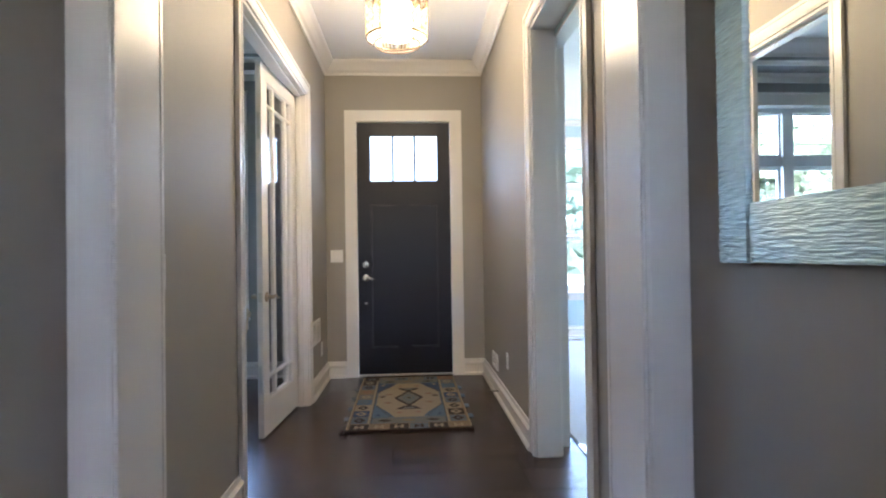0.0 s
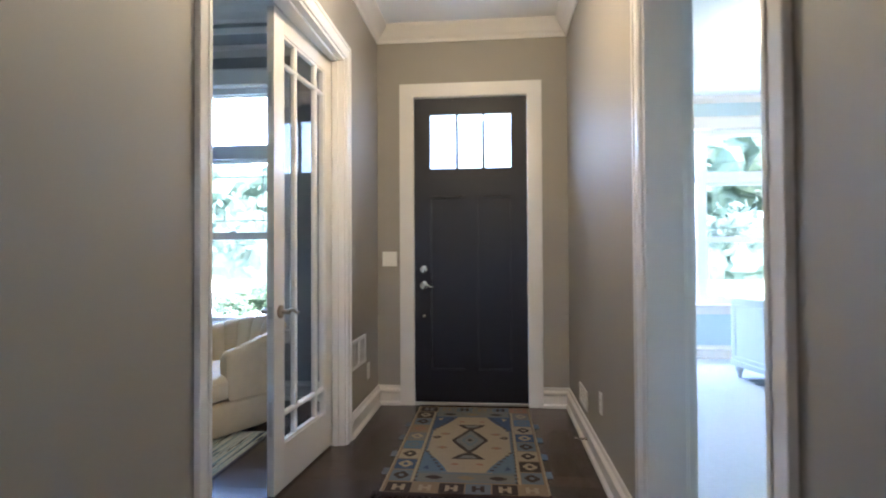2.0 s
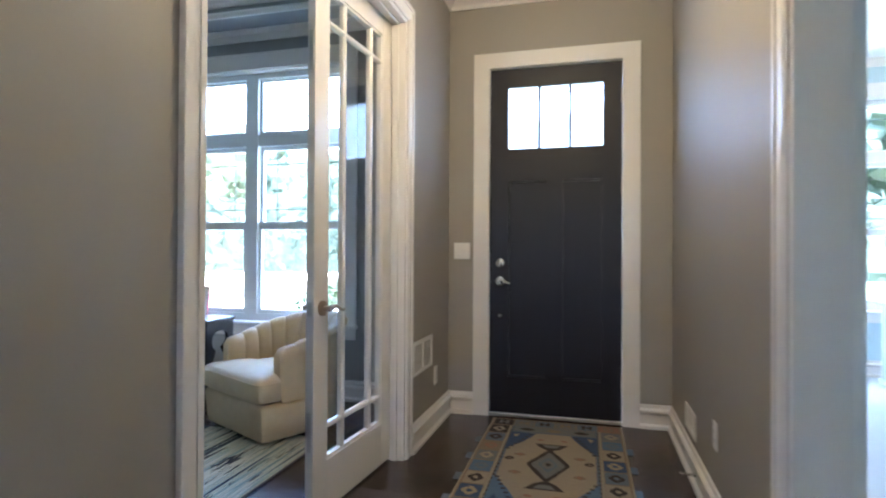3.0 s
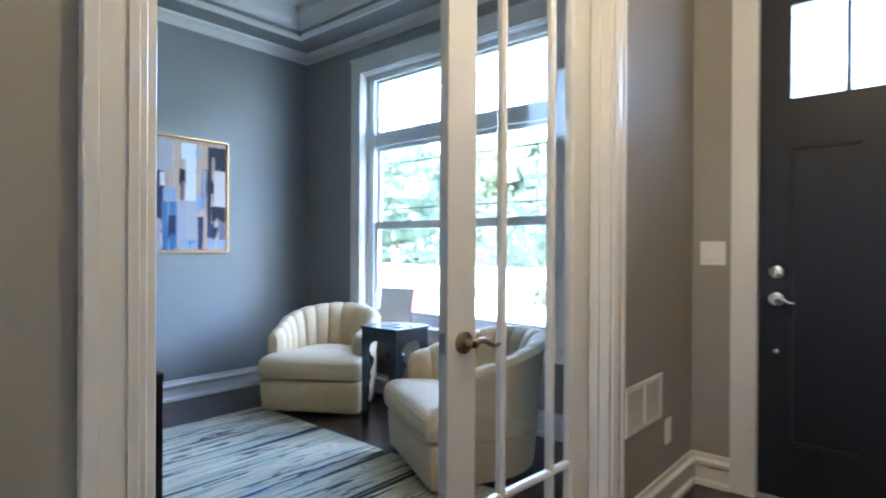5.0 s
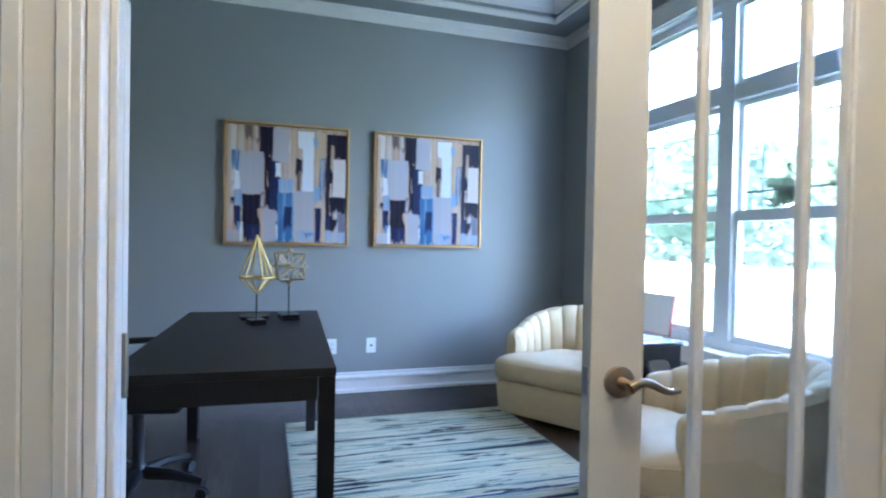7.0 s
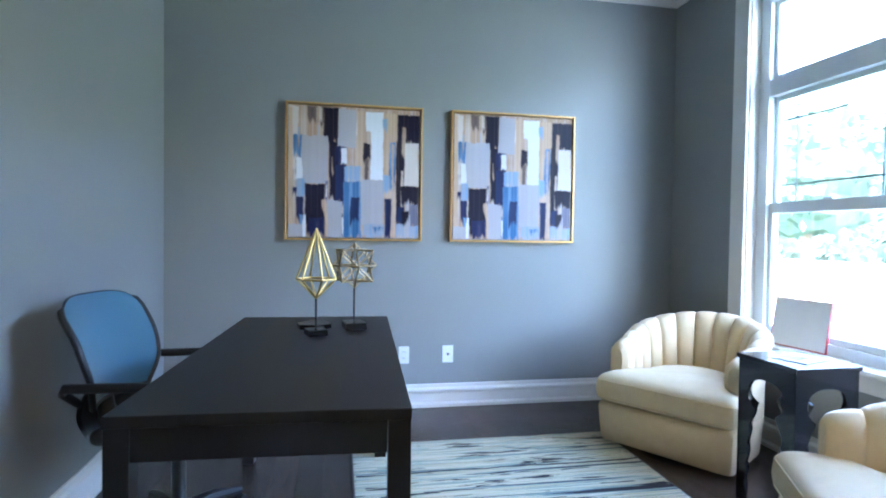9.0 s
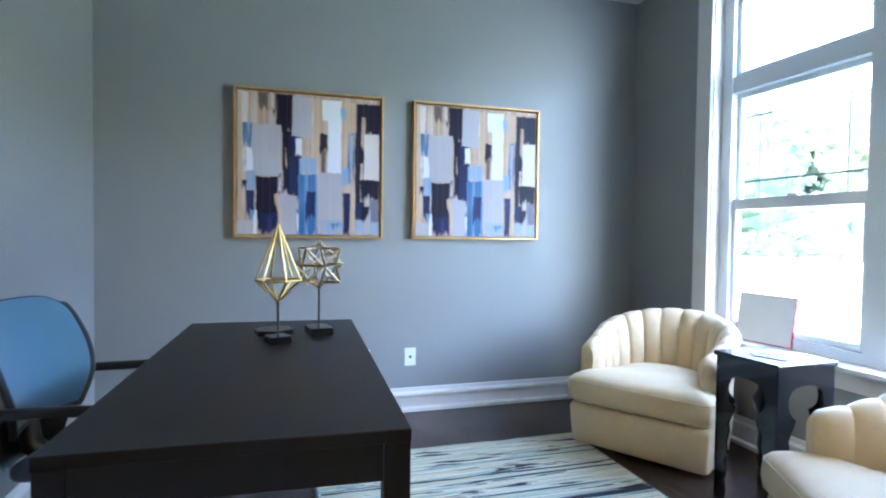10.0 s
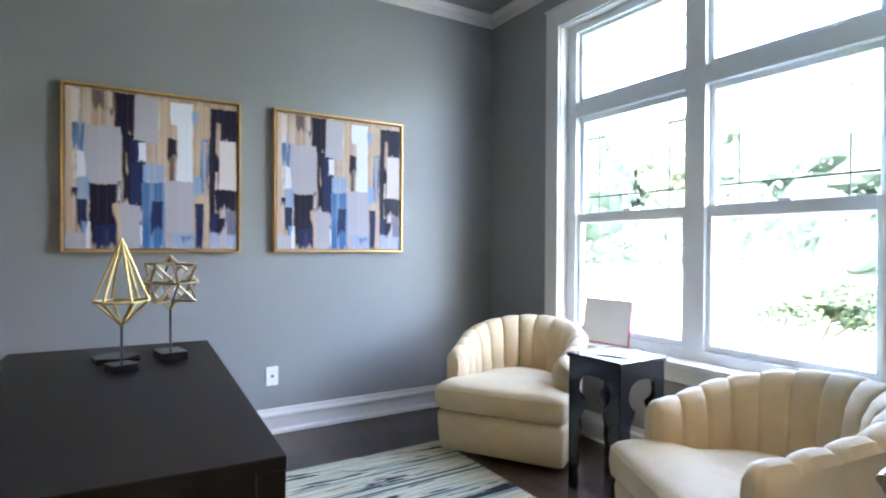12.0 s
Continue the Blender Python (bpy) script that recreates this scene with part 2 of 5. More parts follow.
structure("wall_office_north", boxes([
    (OX0, WX0, OY1, OY1 + 0.2, -0.4, 3.4), (WX1, OX1, OY1, OY1 + 0.2, -0.4, 3.4),
    (WX0, WX1, OY1, OY1 + 0.2, -0.4, WZ0), (WX0, WX1, OY1, OY1 + 0.2, WZ1, 3.4)]), M_OFFICE)
FDX0, FDX1, FDT = -0.556, 0.350, 2.455
structure("wall_hall_front", boxes([
    (OX1, FDX0, HY, HY + 0.2, -0.4, 3.2), (FDX1, 0.80, HY, HY + 0.2, -0.4, 3.2), (FDX0, FDX1, HY, HY + 0.2, FDT, 3.2),
    (FDX0, FDX1, HY + 0.02, HY + 0.2, -0.4, 0.0)]), M_HALL)
structure("wall_hall_right", boxes([
    (HR, 0.80, BACK, RN, 0, 3.2), (HR, 0.80, RF, HY, 0, 3.2), (HR, 0.80, RN, RF, 2.46, 3.2)]), M_HALL)
structure("wall_room_west", boxes([
    (0.80, RX0, RY0, 1.62, 0, 3.2), (0.80, RX0, 2.85, RY1, -0.4, 3.2), (0.80, RX0, 1.62, 2.85, 2.42, 3.2)]), M_BLUE)
structure("wall_room_south", boxes([(RX0, RX1, RY0 - 0.12, RY0, 0, 3.2)]), M_BLUE)
structure("wall_room_east", boxes([(RX1, RX1 + 0.15, RY0 - 0.12, RY1 + 0.2, -0.4, 3.2)]), M_BLUE)
QX0, QX1 = 1.64, 3.31
structure("wall_room_north", boxes([
    (RX0, QX0, RY1, RY1 + 0.2, -0.4, 3.2), (QX1, RX1, RY1, RY1 + 0.2, -0.4, 3.2),
    (QX0, QX1, RY1, RY1 + 0.2, -0.4, 0.62), (QX0, QX1, RY1, RY1 + 0.2, 2.64, 3.2)]), M_BLUE)
# unseen wall; its high slot is added to let sky light into the hall
structure("wall_hall_back", boxes([
    (OX1, -0.55, BACK - 0.12, BACK, 0, 3.2), (0.25, 0.80, BACK - 0.12, BACK, 0, 3.2), (-0.55, 0.25, BACK - 0.12, BACK, 2.15, 3.2), (-0.55, 0.25, BACK - 0.12, BACK, 0, 1.84)]), M_HALL)

# ceilings
structure("ceiling_hall", boxes([(HL, HR, BACK, HY, CEIL, CEIL + 0.1)]), M_CEIL)
structure("ceiling_room", boxes([(RX0, RX1, RY0, RY1, CEIL - 0.03, CEIL + 0.1)]), M_CEIL)
SOF, TRAY, TX = 2.962, 3.20, 0.26
structure("ceiling_office", boxes([(OX0, OX1, OY0, OY1, TRAY, TRAY + 0.1)]), M_CEIL)
structure("ceiling_office_soffit", boxes([
    (OX0, OX0 + TX, OY0, OY1, SOF, TRAY), (OX1 - TX, OX1 - 0.012, OY0, OY1, SOF, TRAY),
    (OX0 + TX, OX1 - TX, OY1 - TX, OY1, SOF, TRAY), (OX0 + TX, OX1 - TX, OY0, OY0 + TX, SOF, TRAY)]), M_OFFICE)
structure("roof_slab", boxes([(-4.9, 5.2, BACK - 0.3, OY1 + 0.6, 3.42, 3.5), (0.6, 5.2, OY1 + 0.6, RY1 + 0.5, 3.42, 3.5)]), M_SIDING)
structure("outer_wall_band", boxes([
    (OX1, OX1 + 0.02, OY1 + 0.2, OY1 + 0.25, 2.9, 3.4)]), M_SIDING)

# subfloors; planks are laid at the end of the file
floor = structure("floor", boxes([(OX0, OX1, OY0, OY1, -0.25, -0.016), (OX1, 0.97, BACK, HY + 0.02, -0.25, -0.016)]), M_SUB)
structure("floor_carpet", boxes([(0.97, RX1, RY0, RY1, -0.25, 0.004)]), M_CARPET, "pale grey wall-to-wall carpet of the side room")
structure("threshold", boxes([(0.945, 0.985, 1.62, 2.85, -0.01, 0.010)], 0.003), M_NICKEL)


# ---- trim ----
BASE_P = [(0, 0), (0.030, 0), (0.030, 0.020), (0.015, 0.032), (0.015, 0.098), (0.020, 0.102), (0.028, 0.106), (0.028, 0.122), (0.012, 0.134), (0.008, 0.157), (0, 0.157)]


def run(name, profile, a, b, inward, z=0.0, material=None, miter=(0, 0)):
    """A moulding from a to b on the floor plan; its profile is (out from the wall, up)."""
    bm = bmesh.new()
    a, b, n = Vector(a), Vector(b), Vector(inward)
    d = (b - a).normalized()
    rows = []
    for p, s in ((a, 1), (b, -1)):
        m = miter[0] if s == 1 else miter[1]
        rows.append([bm.verts.new((*(p + n * o + d * s * m * o), z + h)) for o, h in profile])
    k = len(profile)
    for i in range(k):
        bm.faces.new((rows[0][i], rows[0][(i + 1) % k], rows[1][(i + 1) % k], rows[1][i]))
    f = [bm.faces.new(rows[0][::-1]), bm.faces.new(rows[1])]
    bmesh.ops.triangulate(bm, faces=f)
    return structure(name, bm, material or M_TRIM)


for a, b, n, mi in (
        ((HL, HY), (FDX0 - 0.11, HY), (0, -1), (1, 0)), ((FDX1 + 0.11, HY), (HR, HY), (0, -1), (0, 1)),
        ((HL, DF + 0.088), (HL, HY), (1, 0), (0, 1)), ((HR, RF + 0.10), (HR, HY), (-1, 0), (0, 1)),
        ((HL, 1.15), (HL, DN - 0.088), (1, 0), (0, 0)), ((HR, 1.04), (HR, RN - 0.10), (-1, 0), (0, 0)),
        ((HL, BACK), (HL, 0.9), (1, 0), (0, 0)), ((HR, BACK), (HR, 0.9), (-1, 0), (0, 0)),
        ((OX0, OY0), (OX0, OY1), (1, 0), (1, 1)), ((OX0, OY1), (OX1 - 0.012, OY1), (0, -1), (1, 1)),
        ((OX0, OY0), (OX1 - 0.012, OY0), (0, 1), (1, 1)), ((OX1 - 0.012, DF + 0.10), (OX1 - 0.012, OY1), (-1, 0), (0, 1)),
        ((RX0, RY1), (RX1, RY1), (0, -1), (1, 1)), ((RX0, 2.95), (RX0, RY1), (1, 0), (0, 1)), ((RX1, RY0), (RX1, RY1), (-1, 0), (0, 1))):
    run("baseboard", BASE_P, a, b, n, material=M_TRIM, miter=mi)

CROWN_P = [(0, 0), (0.012, 0), (0.014, 0.018), (0.022, 0.028), (0.040, 0.040), (0.070, 0.082), (0.088, 0.100), (0.095, 0.112), (0.095, 0.128), (0, 0.128)]
for a, b, n in (((HL, 1.05), (HL, HY), (1, 0)), ((HR, 1.05), (HR, HY), (-1, 0)), ((HL, HY), (HR, HY), (0, -1)), ((HL, 1.05), (HR, 1.05), (0, 1))):
    run("crown_moulding", CROWN_P, a, b, n, CEIL - 0.13, M_TRIM, (1, 1))
RCROWN = [(0, 0), (0.012, 0), (0.05, 0.05), (0.06, 0.075), (0, 0.075)]
for a, b, n in (((RX0, RY0), (RX0, RY1), (1, 0)), ((RX0, RY1), (RX1, RY1), (0, -1)), ((RX1, RY0), (RX1, RY1), (-1, 0))):
    run("room_crown_moulding", RCROWN, a, b, n, 2.925, M_TRIM, (1, 1))
OCROWN = [(0, 0), (0.014, 0), (0.016, 0.058), (0.03, 0.068), (0.045, 0.080), (0.05, 0.091), (0, 0.091)]
TCROWN = [(0, 0), (0.014, 0), (0.02, 0.03), (0.05, 0.07), (0.09, 0.11), (0.10, 0.14), (0.10, 0.155), (0, 0.155)]
oe = OX1 - 0.012
for a, b, n in (((OX0, OY0), (OX0, OY1), (1, 0)), ((OX0, OY1), (oe, OY1), (0, -1)), ((oe, OY0), (oe, OY1), (-1, 0)), ((OX0, OY0), (oe, OY0), (0, 1))):
    run("office_crown_moulding", OCROWN, a, b, n, SOF - 0.093, M_TRIM, (1, 1))
tx0, tx1, ty0, ty1 = OX0 + TX, OX1 - TX, OY0 + TX, OY1 - TX
for a, b, n in (((tx0, ty0), (tx0, ty1), (1, 0)), ((tx0, ty1), (tx1, ty1), (0, -1)), ((tx1, ty0), (tx1, ty1), (-1, 0)), ((tx0, ty0), (tx1, ty0), (0, 1))):
    run("tray_crown_moulding", TCROWN, a, b, n, TRAY - 0.157, M_TRIM, (1, 1))
    run("tray_lip_moulding", [(0, 0), (0.018, 0), (0.022, 0.03), (0.012, 0.05), (0, 0.05)], a, b, n, SOF - 0.004, M_TRIM, (1, 1))


def casing_x(name, xw, side, y0, y1, head, w=0.10):
    """Casing round an opening in a wall x = xw; side: +1 when the room lies towards +x."""
    def c(a, b):
        return (xw + side * a, xw + side * b) if side > 0 else (xw - b, xw - a)
    rows = []
    for (a, b, o0, o1) in ((0.0, 0.015, 0.0, w - 0.022), (0.0, 0.021, w - 0.022, w), (0.015, 0.019, 0.012, 0.030)):
        rows += [(*c(a, b), y0 - o1, y0 - o0, 0, head + o0), (*c(a, b), y1 + o0, y1 + o1, 0, head + o0), (*c(a, b), y0 - o1, y1 + o1, head + o0, head + o1)]
    return structure(name, boxes(rows, 0.002), M_TRIM)


casing_x("office_door_casing", HL, 1, DN, DF, HEAD, 0.088)
casing_x("office_door_casing", OX1 - 0.012, -1, DN, DF, HEAD)
casing_x("side_room_casing", HR, -1, RN, RF, 2.46)
casing_x("side_room_casing", RX0, 1, 1.62, 2.85, 2.42)
# jamb linings with stops
JX0, JX1 = OX1 - 0.014, HL + 0.002
structure("office_door_jamb", boxes([
    (JX0, JX1, DN, DN + 0.018, 0, HEAD), (JX0, JX1, DF - 0.018, DF, 0, HEAD), (JX0, JX1, DN + 0.018, DF - 0.018, HEAD - 0.018, HEAD),
    (JX1 - 0.075, JX1 - 0.040, DN + 0.018, DN + 0.030, 0, HEAD - 0.018), (JX1 - 0.075, JX1 - 0.040, DF - 0.030, DF - 0.018, 0, HEAD - 0.018),
    (JX1 - 0.075, JX1 - 0.040, DN + 0.030, DF - 0.030, HEAD - 0.030, HEAD - 0.018)], 0.002), M_TRIM)
structure("side_room_jamb", boxes([
    (HR - 0.002, 0.802, RN, RN + 0.016, 0, 2.46), (HR - 0.002, 0.802, RF - 0.016, RF, 0, 2.46), (HR - 0.002, 0.802, RN + 0.016, RF - 0.016, 2.444, 2.46),
    (0.802, RX0 + 0.002, 1.62, 1.636, 0, 2.42), (0.802, RX0 + 0.002, 2.834, 2.85, 0, 2.42), (0.802, RX0 + 0.002, 1.636, 2.834, 2.404, 2.42),
    (0.802, 0.816, RF, 2.834, 0, 2.404), (0.802, 0.816, 1.636, RN, 0, 2.404)], 0.002), M_TRIM)

hp = boxes([(JX0 + 0.020, JX0 + 0.068, DN + 0.018, DN + 0.0205, z - 0.05, z + 0.05) for z in (0.27, 0.99, 1.62, 2.20)], 0.0008)
for z in (0.27, 0.99, 1.62, 2.20):
    tube(hp, [(JX0 + 0.016, DN + 0.024, z - 0.05), (JX0 + 0.016, DN + 0.024, z + 0.05)], 0.0065, 10)
    for dz in (-0.03, 0.0, 0.03):
        tube(hp, [(JX0 + 0.048 - 0.012 * (dz == 0), DN + 0.0205, z + dz), (JX0 + 0.048 - 0.012 * (dz == 0), DN + 0.0215, z + dz)], 0.004, 8)
structure("jamb_hinge", hp, M_STEEL)

# cased opening across the hall
AY0, AY1 = 0.92, 1.14
structure("hall_arch", boxes([
    (HL, -0.755, AY0, AY1, 0, 2.44), (0.555, HR, AY0, AY1, 0, 2.44), (HL, HR, AY0, AY1, 2.44, CEIL)]), M_HALL)
rows = []
for xo, xi in ((HL, -0.735), (0.535, HR)):
    rows.append((xo + (0.001 if xo == HL else 0), xi - (0.001 if xi == HR else 0), AY0 - 0.02, AY0 - 0.001, 0, 2.42))
    rows.append((xo + (0.001 if xo == HL else 0), xi - (0.001 if xi == HR else 0), AY1 + 0.001, AY1 + 0.02, 0, 2.42))
rows += [(-0.755, -0.737, AY0 - 0.001, AY1 + 0.001, 0, 2.42), (0.537, 0.555, AY0 - 0.001, AY1 + 0.001, 0, 2.42), (-0.755, 0.555, AY0 - 0.001, AY1 + 0.001, 2.42, 2.438)]
rows += [(HL + 0.001, HR - 0.001, AY0 - 0.02, AY0 - 0.001, 2.42, 2.53), (HL + 0.001, HR - 0.001, AY1 + 0.001, AY1 + 0.02, 2.42, 2.53)]
rows += [(-0.755, -0.743, AY0 - 0.026, AY0 - 0.019, 0, 2.42), (0.543, 0.555, AY0 - 0.026, AY0 - 0.019, 0, 2.42)]
structure("hall_arch_casing", boxes(rows, 0.002), M_TRIM)


# ---- windows ----
def window(name, x0, x1, yw, z0, z1, units, label, zr=None):
    """A window in a wall whose room face is y = yw; units: (glass left, glass right) pairs."""
    w = tagged(new(name), label=label, kind="structure")
    w.matrix_basis = pose(0, 0, 0)
    yg = yw + 0.100
    zt, zm0, zm1, za, zb, zc = z0 + 0.09, 1.325, 1.397, 1.995, 2.125, z1 - 0.06
    structure("window_casing", boxes([
        (x0 - 0.115, x0 + 0.004, yw - 0.020, yw - 0.001, z0 - 0.02, z1 + 0.115), (x1 - 0.004, x1 + 0.115, yw - 0.020, yw - 0.001, z0 - 0.02, z1 + 0.115),
        (x0 + 0.004, x1 - 0.004, yw - 0.020, yw - 0.001, z1 - 0.004, z1 + 0.115), (x0 - 0.125, x1 + 0.125, yw - 0.026, yw - 0.001, z1 + 0.115, z1 + 0.130)], 0.002), M_TRIM, parent=w)
    structure("window_return", boxes([
        (x0, x0 + 0.012, yw - 0.001, yw + 0.09, z0, z1), (x1 - 0.012, x1, yw - 0.001, yw + 0.09, z0, z1), (x0 + 0.012, x1 - 0.012, yw - 0.001, yw + 0.09, z1 - 0.012, z1)]), M_TRIM, parent=w)
    structure("window_sill", boxes([(x0 - 0.13, x1 + 0.13, yw - 0.055, yw + 0.09, z0 - 0.022, z0 + 0.004)], 0.006, 2), M_TRIM, parent=w)
    structure("window_apron", boxes([(x0 - 0.11, x1 + 0.11, yw - 0.018, yw - 0.001, z0 - 0.11, z0 - 0.022)], 0.003), M_TRIM, parent=w)
    fr = bmesh.new()
    edges = [x0 + 0.012] + [v for u in units for v in u] + [x1 - 0.012]
    for a, b in zip(edges[0::2], edges[1::2]):
        box(fr, a, b, yw + 0.065, yw + 0.15, z0, z1 - 0.012)
    for ga, gb in units:
        box(fr, ga, gb, yw + 0.065, yw + 0.15, z0, zt - 0.03)
        box(fr, ga, gb, yw + 0.07, yw + 0.15, za + 0.03, zb - 0.005)
        box(fr, ga, gb, yw + 0.065, yw + 0.15, zc, z1 - 0.012)
    structure("window_frame", fr, M_VINYL, parent=w)
    for ga, gb in units:
        for nm, a, b, dy, r in (("lower_sash", zt - 0.03, zm1, 0.0, (0.035, 0.062)), ("upper_sash", zm0 + 0.01, za + 0.03, 0.028, (0.05, 0.032)), ("transom_sash", zb - 0.005, zc, 0.012, (0.03, 0.02))):
            s = 0.028
            bm = boxes([(ga, ga + s, yg + dy - 0.015, yg + dy + 0.015, a, b), (gb - s, gb, yg + dy - 0.015, yg + dy + 0.015, a, b),
                        (ga + s, gb - s, yg + dy - 0.015, yg + dy + 0.015, a, a + r[0]), (ga + s, gb - s, yg + dy - 0.015, yg + dy + 0.015, b - r[1], b)], 0.002)
            sash = part(nm, bm, M_VINYL, w)
            pane = part("pane", boxes([(ga + s - 0.004, gb - s + 0.004, yg + dy - 0.002, yg + dy + 0.002, a + r[0] - 0.004, b - r[1] + 0.004)]), M_GLASS, sash)
            pane.visible_shadow = False
            if nm != "lower_sash":
                g = bmesh.new()
                m = 0.115
                p0, p1, q0, q1 = ga + s, gb - s, a + r[0], b - r[1]
                rws = [(p0, p1, q1 - m - 0.005, q1 - m + 0.005), (p0, p1, q0 + m - 0.005, q0 + m + 0.005)]
                if nm == "upper_sash":
                    rws += [(p0 + m - 0.004, p0 + m + 0.004, q0, q1), (p1 - m - 0.004, p1 - m + 0.004, q0, q1)]
                for u0, u1, v0, v1 in rws:
                    box(g, u0, u1, yg + dy + 0.004, yg + dy + 0.009, v0, v1)
                part("muntin", g, M_GRID, sash)
            if nm == "lower_sash":
                c = (ga + gb) / 2
                part("sash_lock", boxes([(c - 0.03, c + 0.03, yg - 0.02, yg + 0.01, zm1, zm1 + 0.014)], 0.004, 2), M_VINYL, sash)
    return w


window("window_office", WX0, WX1, OY1, WZ0, WZ1, [(-3.445, -2.64), (-2.525, -1.755)], "white vinyl double-hung window pair with transoms and prairie muntins")
window("window_side_room", QX0, QX1, RY1, 0.62, 2.64, [(1.70, 2.42), (2.52, 3.25)], "white vinyl double-hung window pair in the pale blue room")


# ---- front door ----
fdoor = tagged(new("door_1"), label="black panelled front door with three glass lites", kind="structure")
dy0, dy1 = HY + 0.022, HY + 0.066
gx = [(-0.425, -0.217), (-0.199, -0.006), (0.012, 0.222)]
gz0, gz1 = 1.885, 2.32
dl, dr = FDX0 + 0.004, FDX1 - 0.004
body = bmesh.new()
for r in ((dl, gx[0][0], dy0, dy1, 0.022, FDT - 0.006), (gx[2][1], dr, dy0, dy1, 0.022, FDT - 0.006), (gx[0][0], gx[2][1], dy0, dy1, gz1, FDT - 0.006),
          (gx[0][0], gx[2][1], dy0, dy1, 1.66, gz0), (gx[0][0], gx[2][1], dy0, dy1, 0.022, 0.275),
          (-0.150, -0.052, dy0, dy1, 0.275, 1.66), (gx[0][1], gx[1][0], dy0, dy1, gz0, gz1), (gx[1][1], gx[2][0], dy0, dy1, gz0, gz1)):
    box(body, *r)
part("door_frame", body, M_DOOR, fdoor)
for a, b in ((gx[0][0], -0.150), (-0.052, gx[2][1])):
    part("door_panel", boxes([(a, b, dy0 + 0.018, dy1 - 0.01, 0.275, 1.66), (a + 0.0, a + 0.012, dy0 + 0.006, dy0 + 0.018, 0.275, 1.66), (b - 0.012, b, dy0 + 0.006, dy0 + 0.018, 0.275, 1.66),
                              (a + 0.012, b - 0.012, dy0 + 0.006, dy0 + 0.018, 0.275, 0.287), (a + 0.012, b - 0.012, dy0 + 0.006, dy0 + 0.018, 1.648, 1.66)]), M_DOOR, fdoor)
for a, b in gx:
    p = part("pane", boxes([(a, b, dy0 + 0.018, dy0 + 0.024, gz0, gz1)]), M_LEAD, fdoor)
    p.visible_shadow = False
    lead = bmesh.new()
    c = (a + b) / 2
    for s in (-1, 1):
        tube(lead, [(c + s * 0.05, dy0 + 0.017, gz0 + 0.01), (c - s * 0.03, dy0 + 0.017, (gz0 + gz1) / 2), (c + s * 0.05, dy0 + 0.017, gz1 - 0.01)], 0.0016, 5)
    tube(lead, [(a, dy0 + 0.017, gz1 - 0.05), (b, dy0 + 0.017, gz1 - 0.05)], 0.0016, 5)
    part("leading", lead, M_STEEL, fdoor)


def lever(parent, at, out, along, material, wave=True, name="door_handle", reach=0.115):
    """A rose and a waved lever. out: away from the door; along: the way the lever points."""
    at, out, along = Vector(at), Vector(out), Vector(along)
    bm = bmesh.new()
    tube(bm, [at, at + out * 0.010, at + out * 0.014], [0.033, 0.033, 0.026], 24)
    tube(bm, [at + out * 0.014, at + out * 0.030, at + out * 0.050], [0.013, 0.012, 0.014], 14)
    n = 12
    pts, rs = [], []
    for i in range(n + 1):
        s = i / n
        w = 0.010 * math.sin(s * math.pi * 1.8) * (1 if wave else 0)
        pts.append(at + out * 0.050 + along * (reach * s - 0.004) + Vector((0, 0, w - 0.004 * s)))
        rs.append(0.011 * (1 - 0.45 * s))
    tube(bm, pts, rs, 10)
    return part(name, bm, material, parent, smooth=True)


lever(fdoor, (-0.477, dy0, 0.950), (0, -1, 0), (1, 0, 0), M_STEEL, reach=0.085)
bolt = bmesh.new()
tube(bolt, [(-0.477, dy0, 1.078), (-0.477, dy0 - 0.012, 1.078), (-0.477, dy0 - 0.018, 1.078)], [0.031, 0.030, 0.022], 24)
box(bolt, -0.483, -0.471, dy0 - 0.040, dy0 - 0.016, 1.060, 1.096, 0.003)
part("deadbolt", bolt, M_STEEL, fdoor, smooth=True)
bolt = bmesh.new()
tube(bolt, [(-0.477, dy0, 0.705), (-0.477, dy0 - 0.008, 0.705), (-0.477, dy0 - 0.012, 0.705)], [0.013, 0.012, 0.006], 16)
part("door_stop_stud", bolt, M_STEEL, fdoor, smooth=True)
hg = bmesh.new()
for z in (0.28, 0.93, 1.58, 2.22):
    tube(hg, [(FDX1 - 0.002, dy0 - 0.006, z - 0.05), (FDX1 - 0.002, dy0 - 0.006, z + 0.05)], 0.006, 10)
part("hinge", hg, M_BRONZE, fdoor)
structure("front_door_casing", boxes([
    (FDX0 - 0.11, FDX0 + 0.002, HY - 0.020, HY - 0.001, 0, 2.455), (FDX1 - 0.002, FDX1 + 0.11, HY - 0.020, HY - 0.001, 0, 2.455), (FDX0 - 0.11, FDX1 + 0.11, HY - 0.020, HY - 0.001, 2.455, 2.562),
    (FDX0 - 0.001, FDX0 + 0.003, HY - 0.001, HY + 0.022, 0.0, FDT), (FDX1 - 0.003, FDX1 + 0.001, HY - 0.001, HY + 0.022, 0.0, FDT), (FDX0 + 0.003, FDX1 - 0.003, HY - 0.001, HY + 0.022, FDT - 0.004, FDT)], 0.001), M_TRIM)
structure("door_sill", boxes([(FDX0, FDX1, HY + 0.002, HY + 0.19, -0.005, 0.020)], 0.004), M_NICKEL)


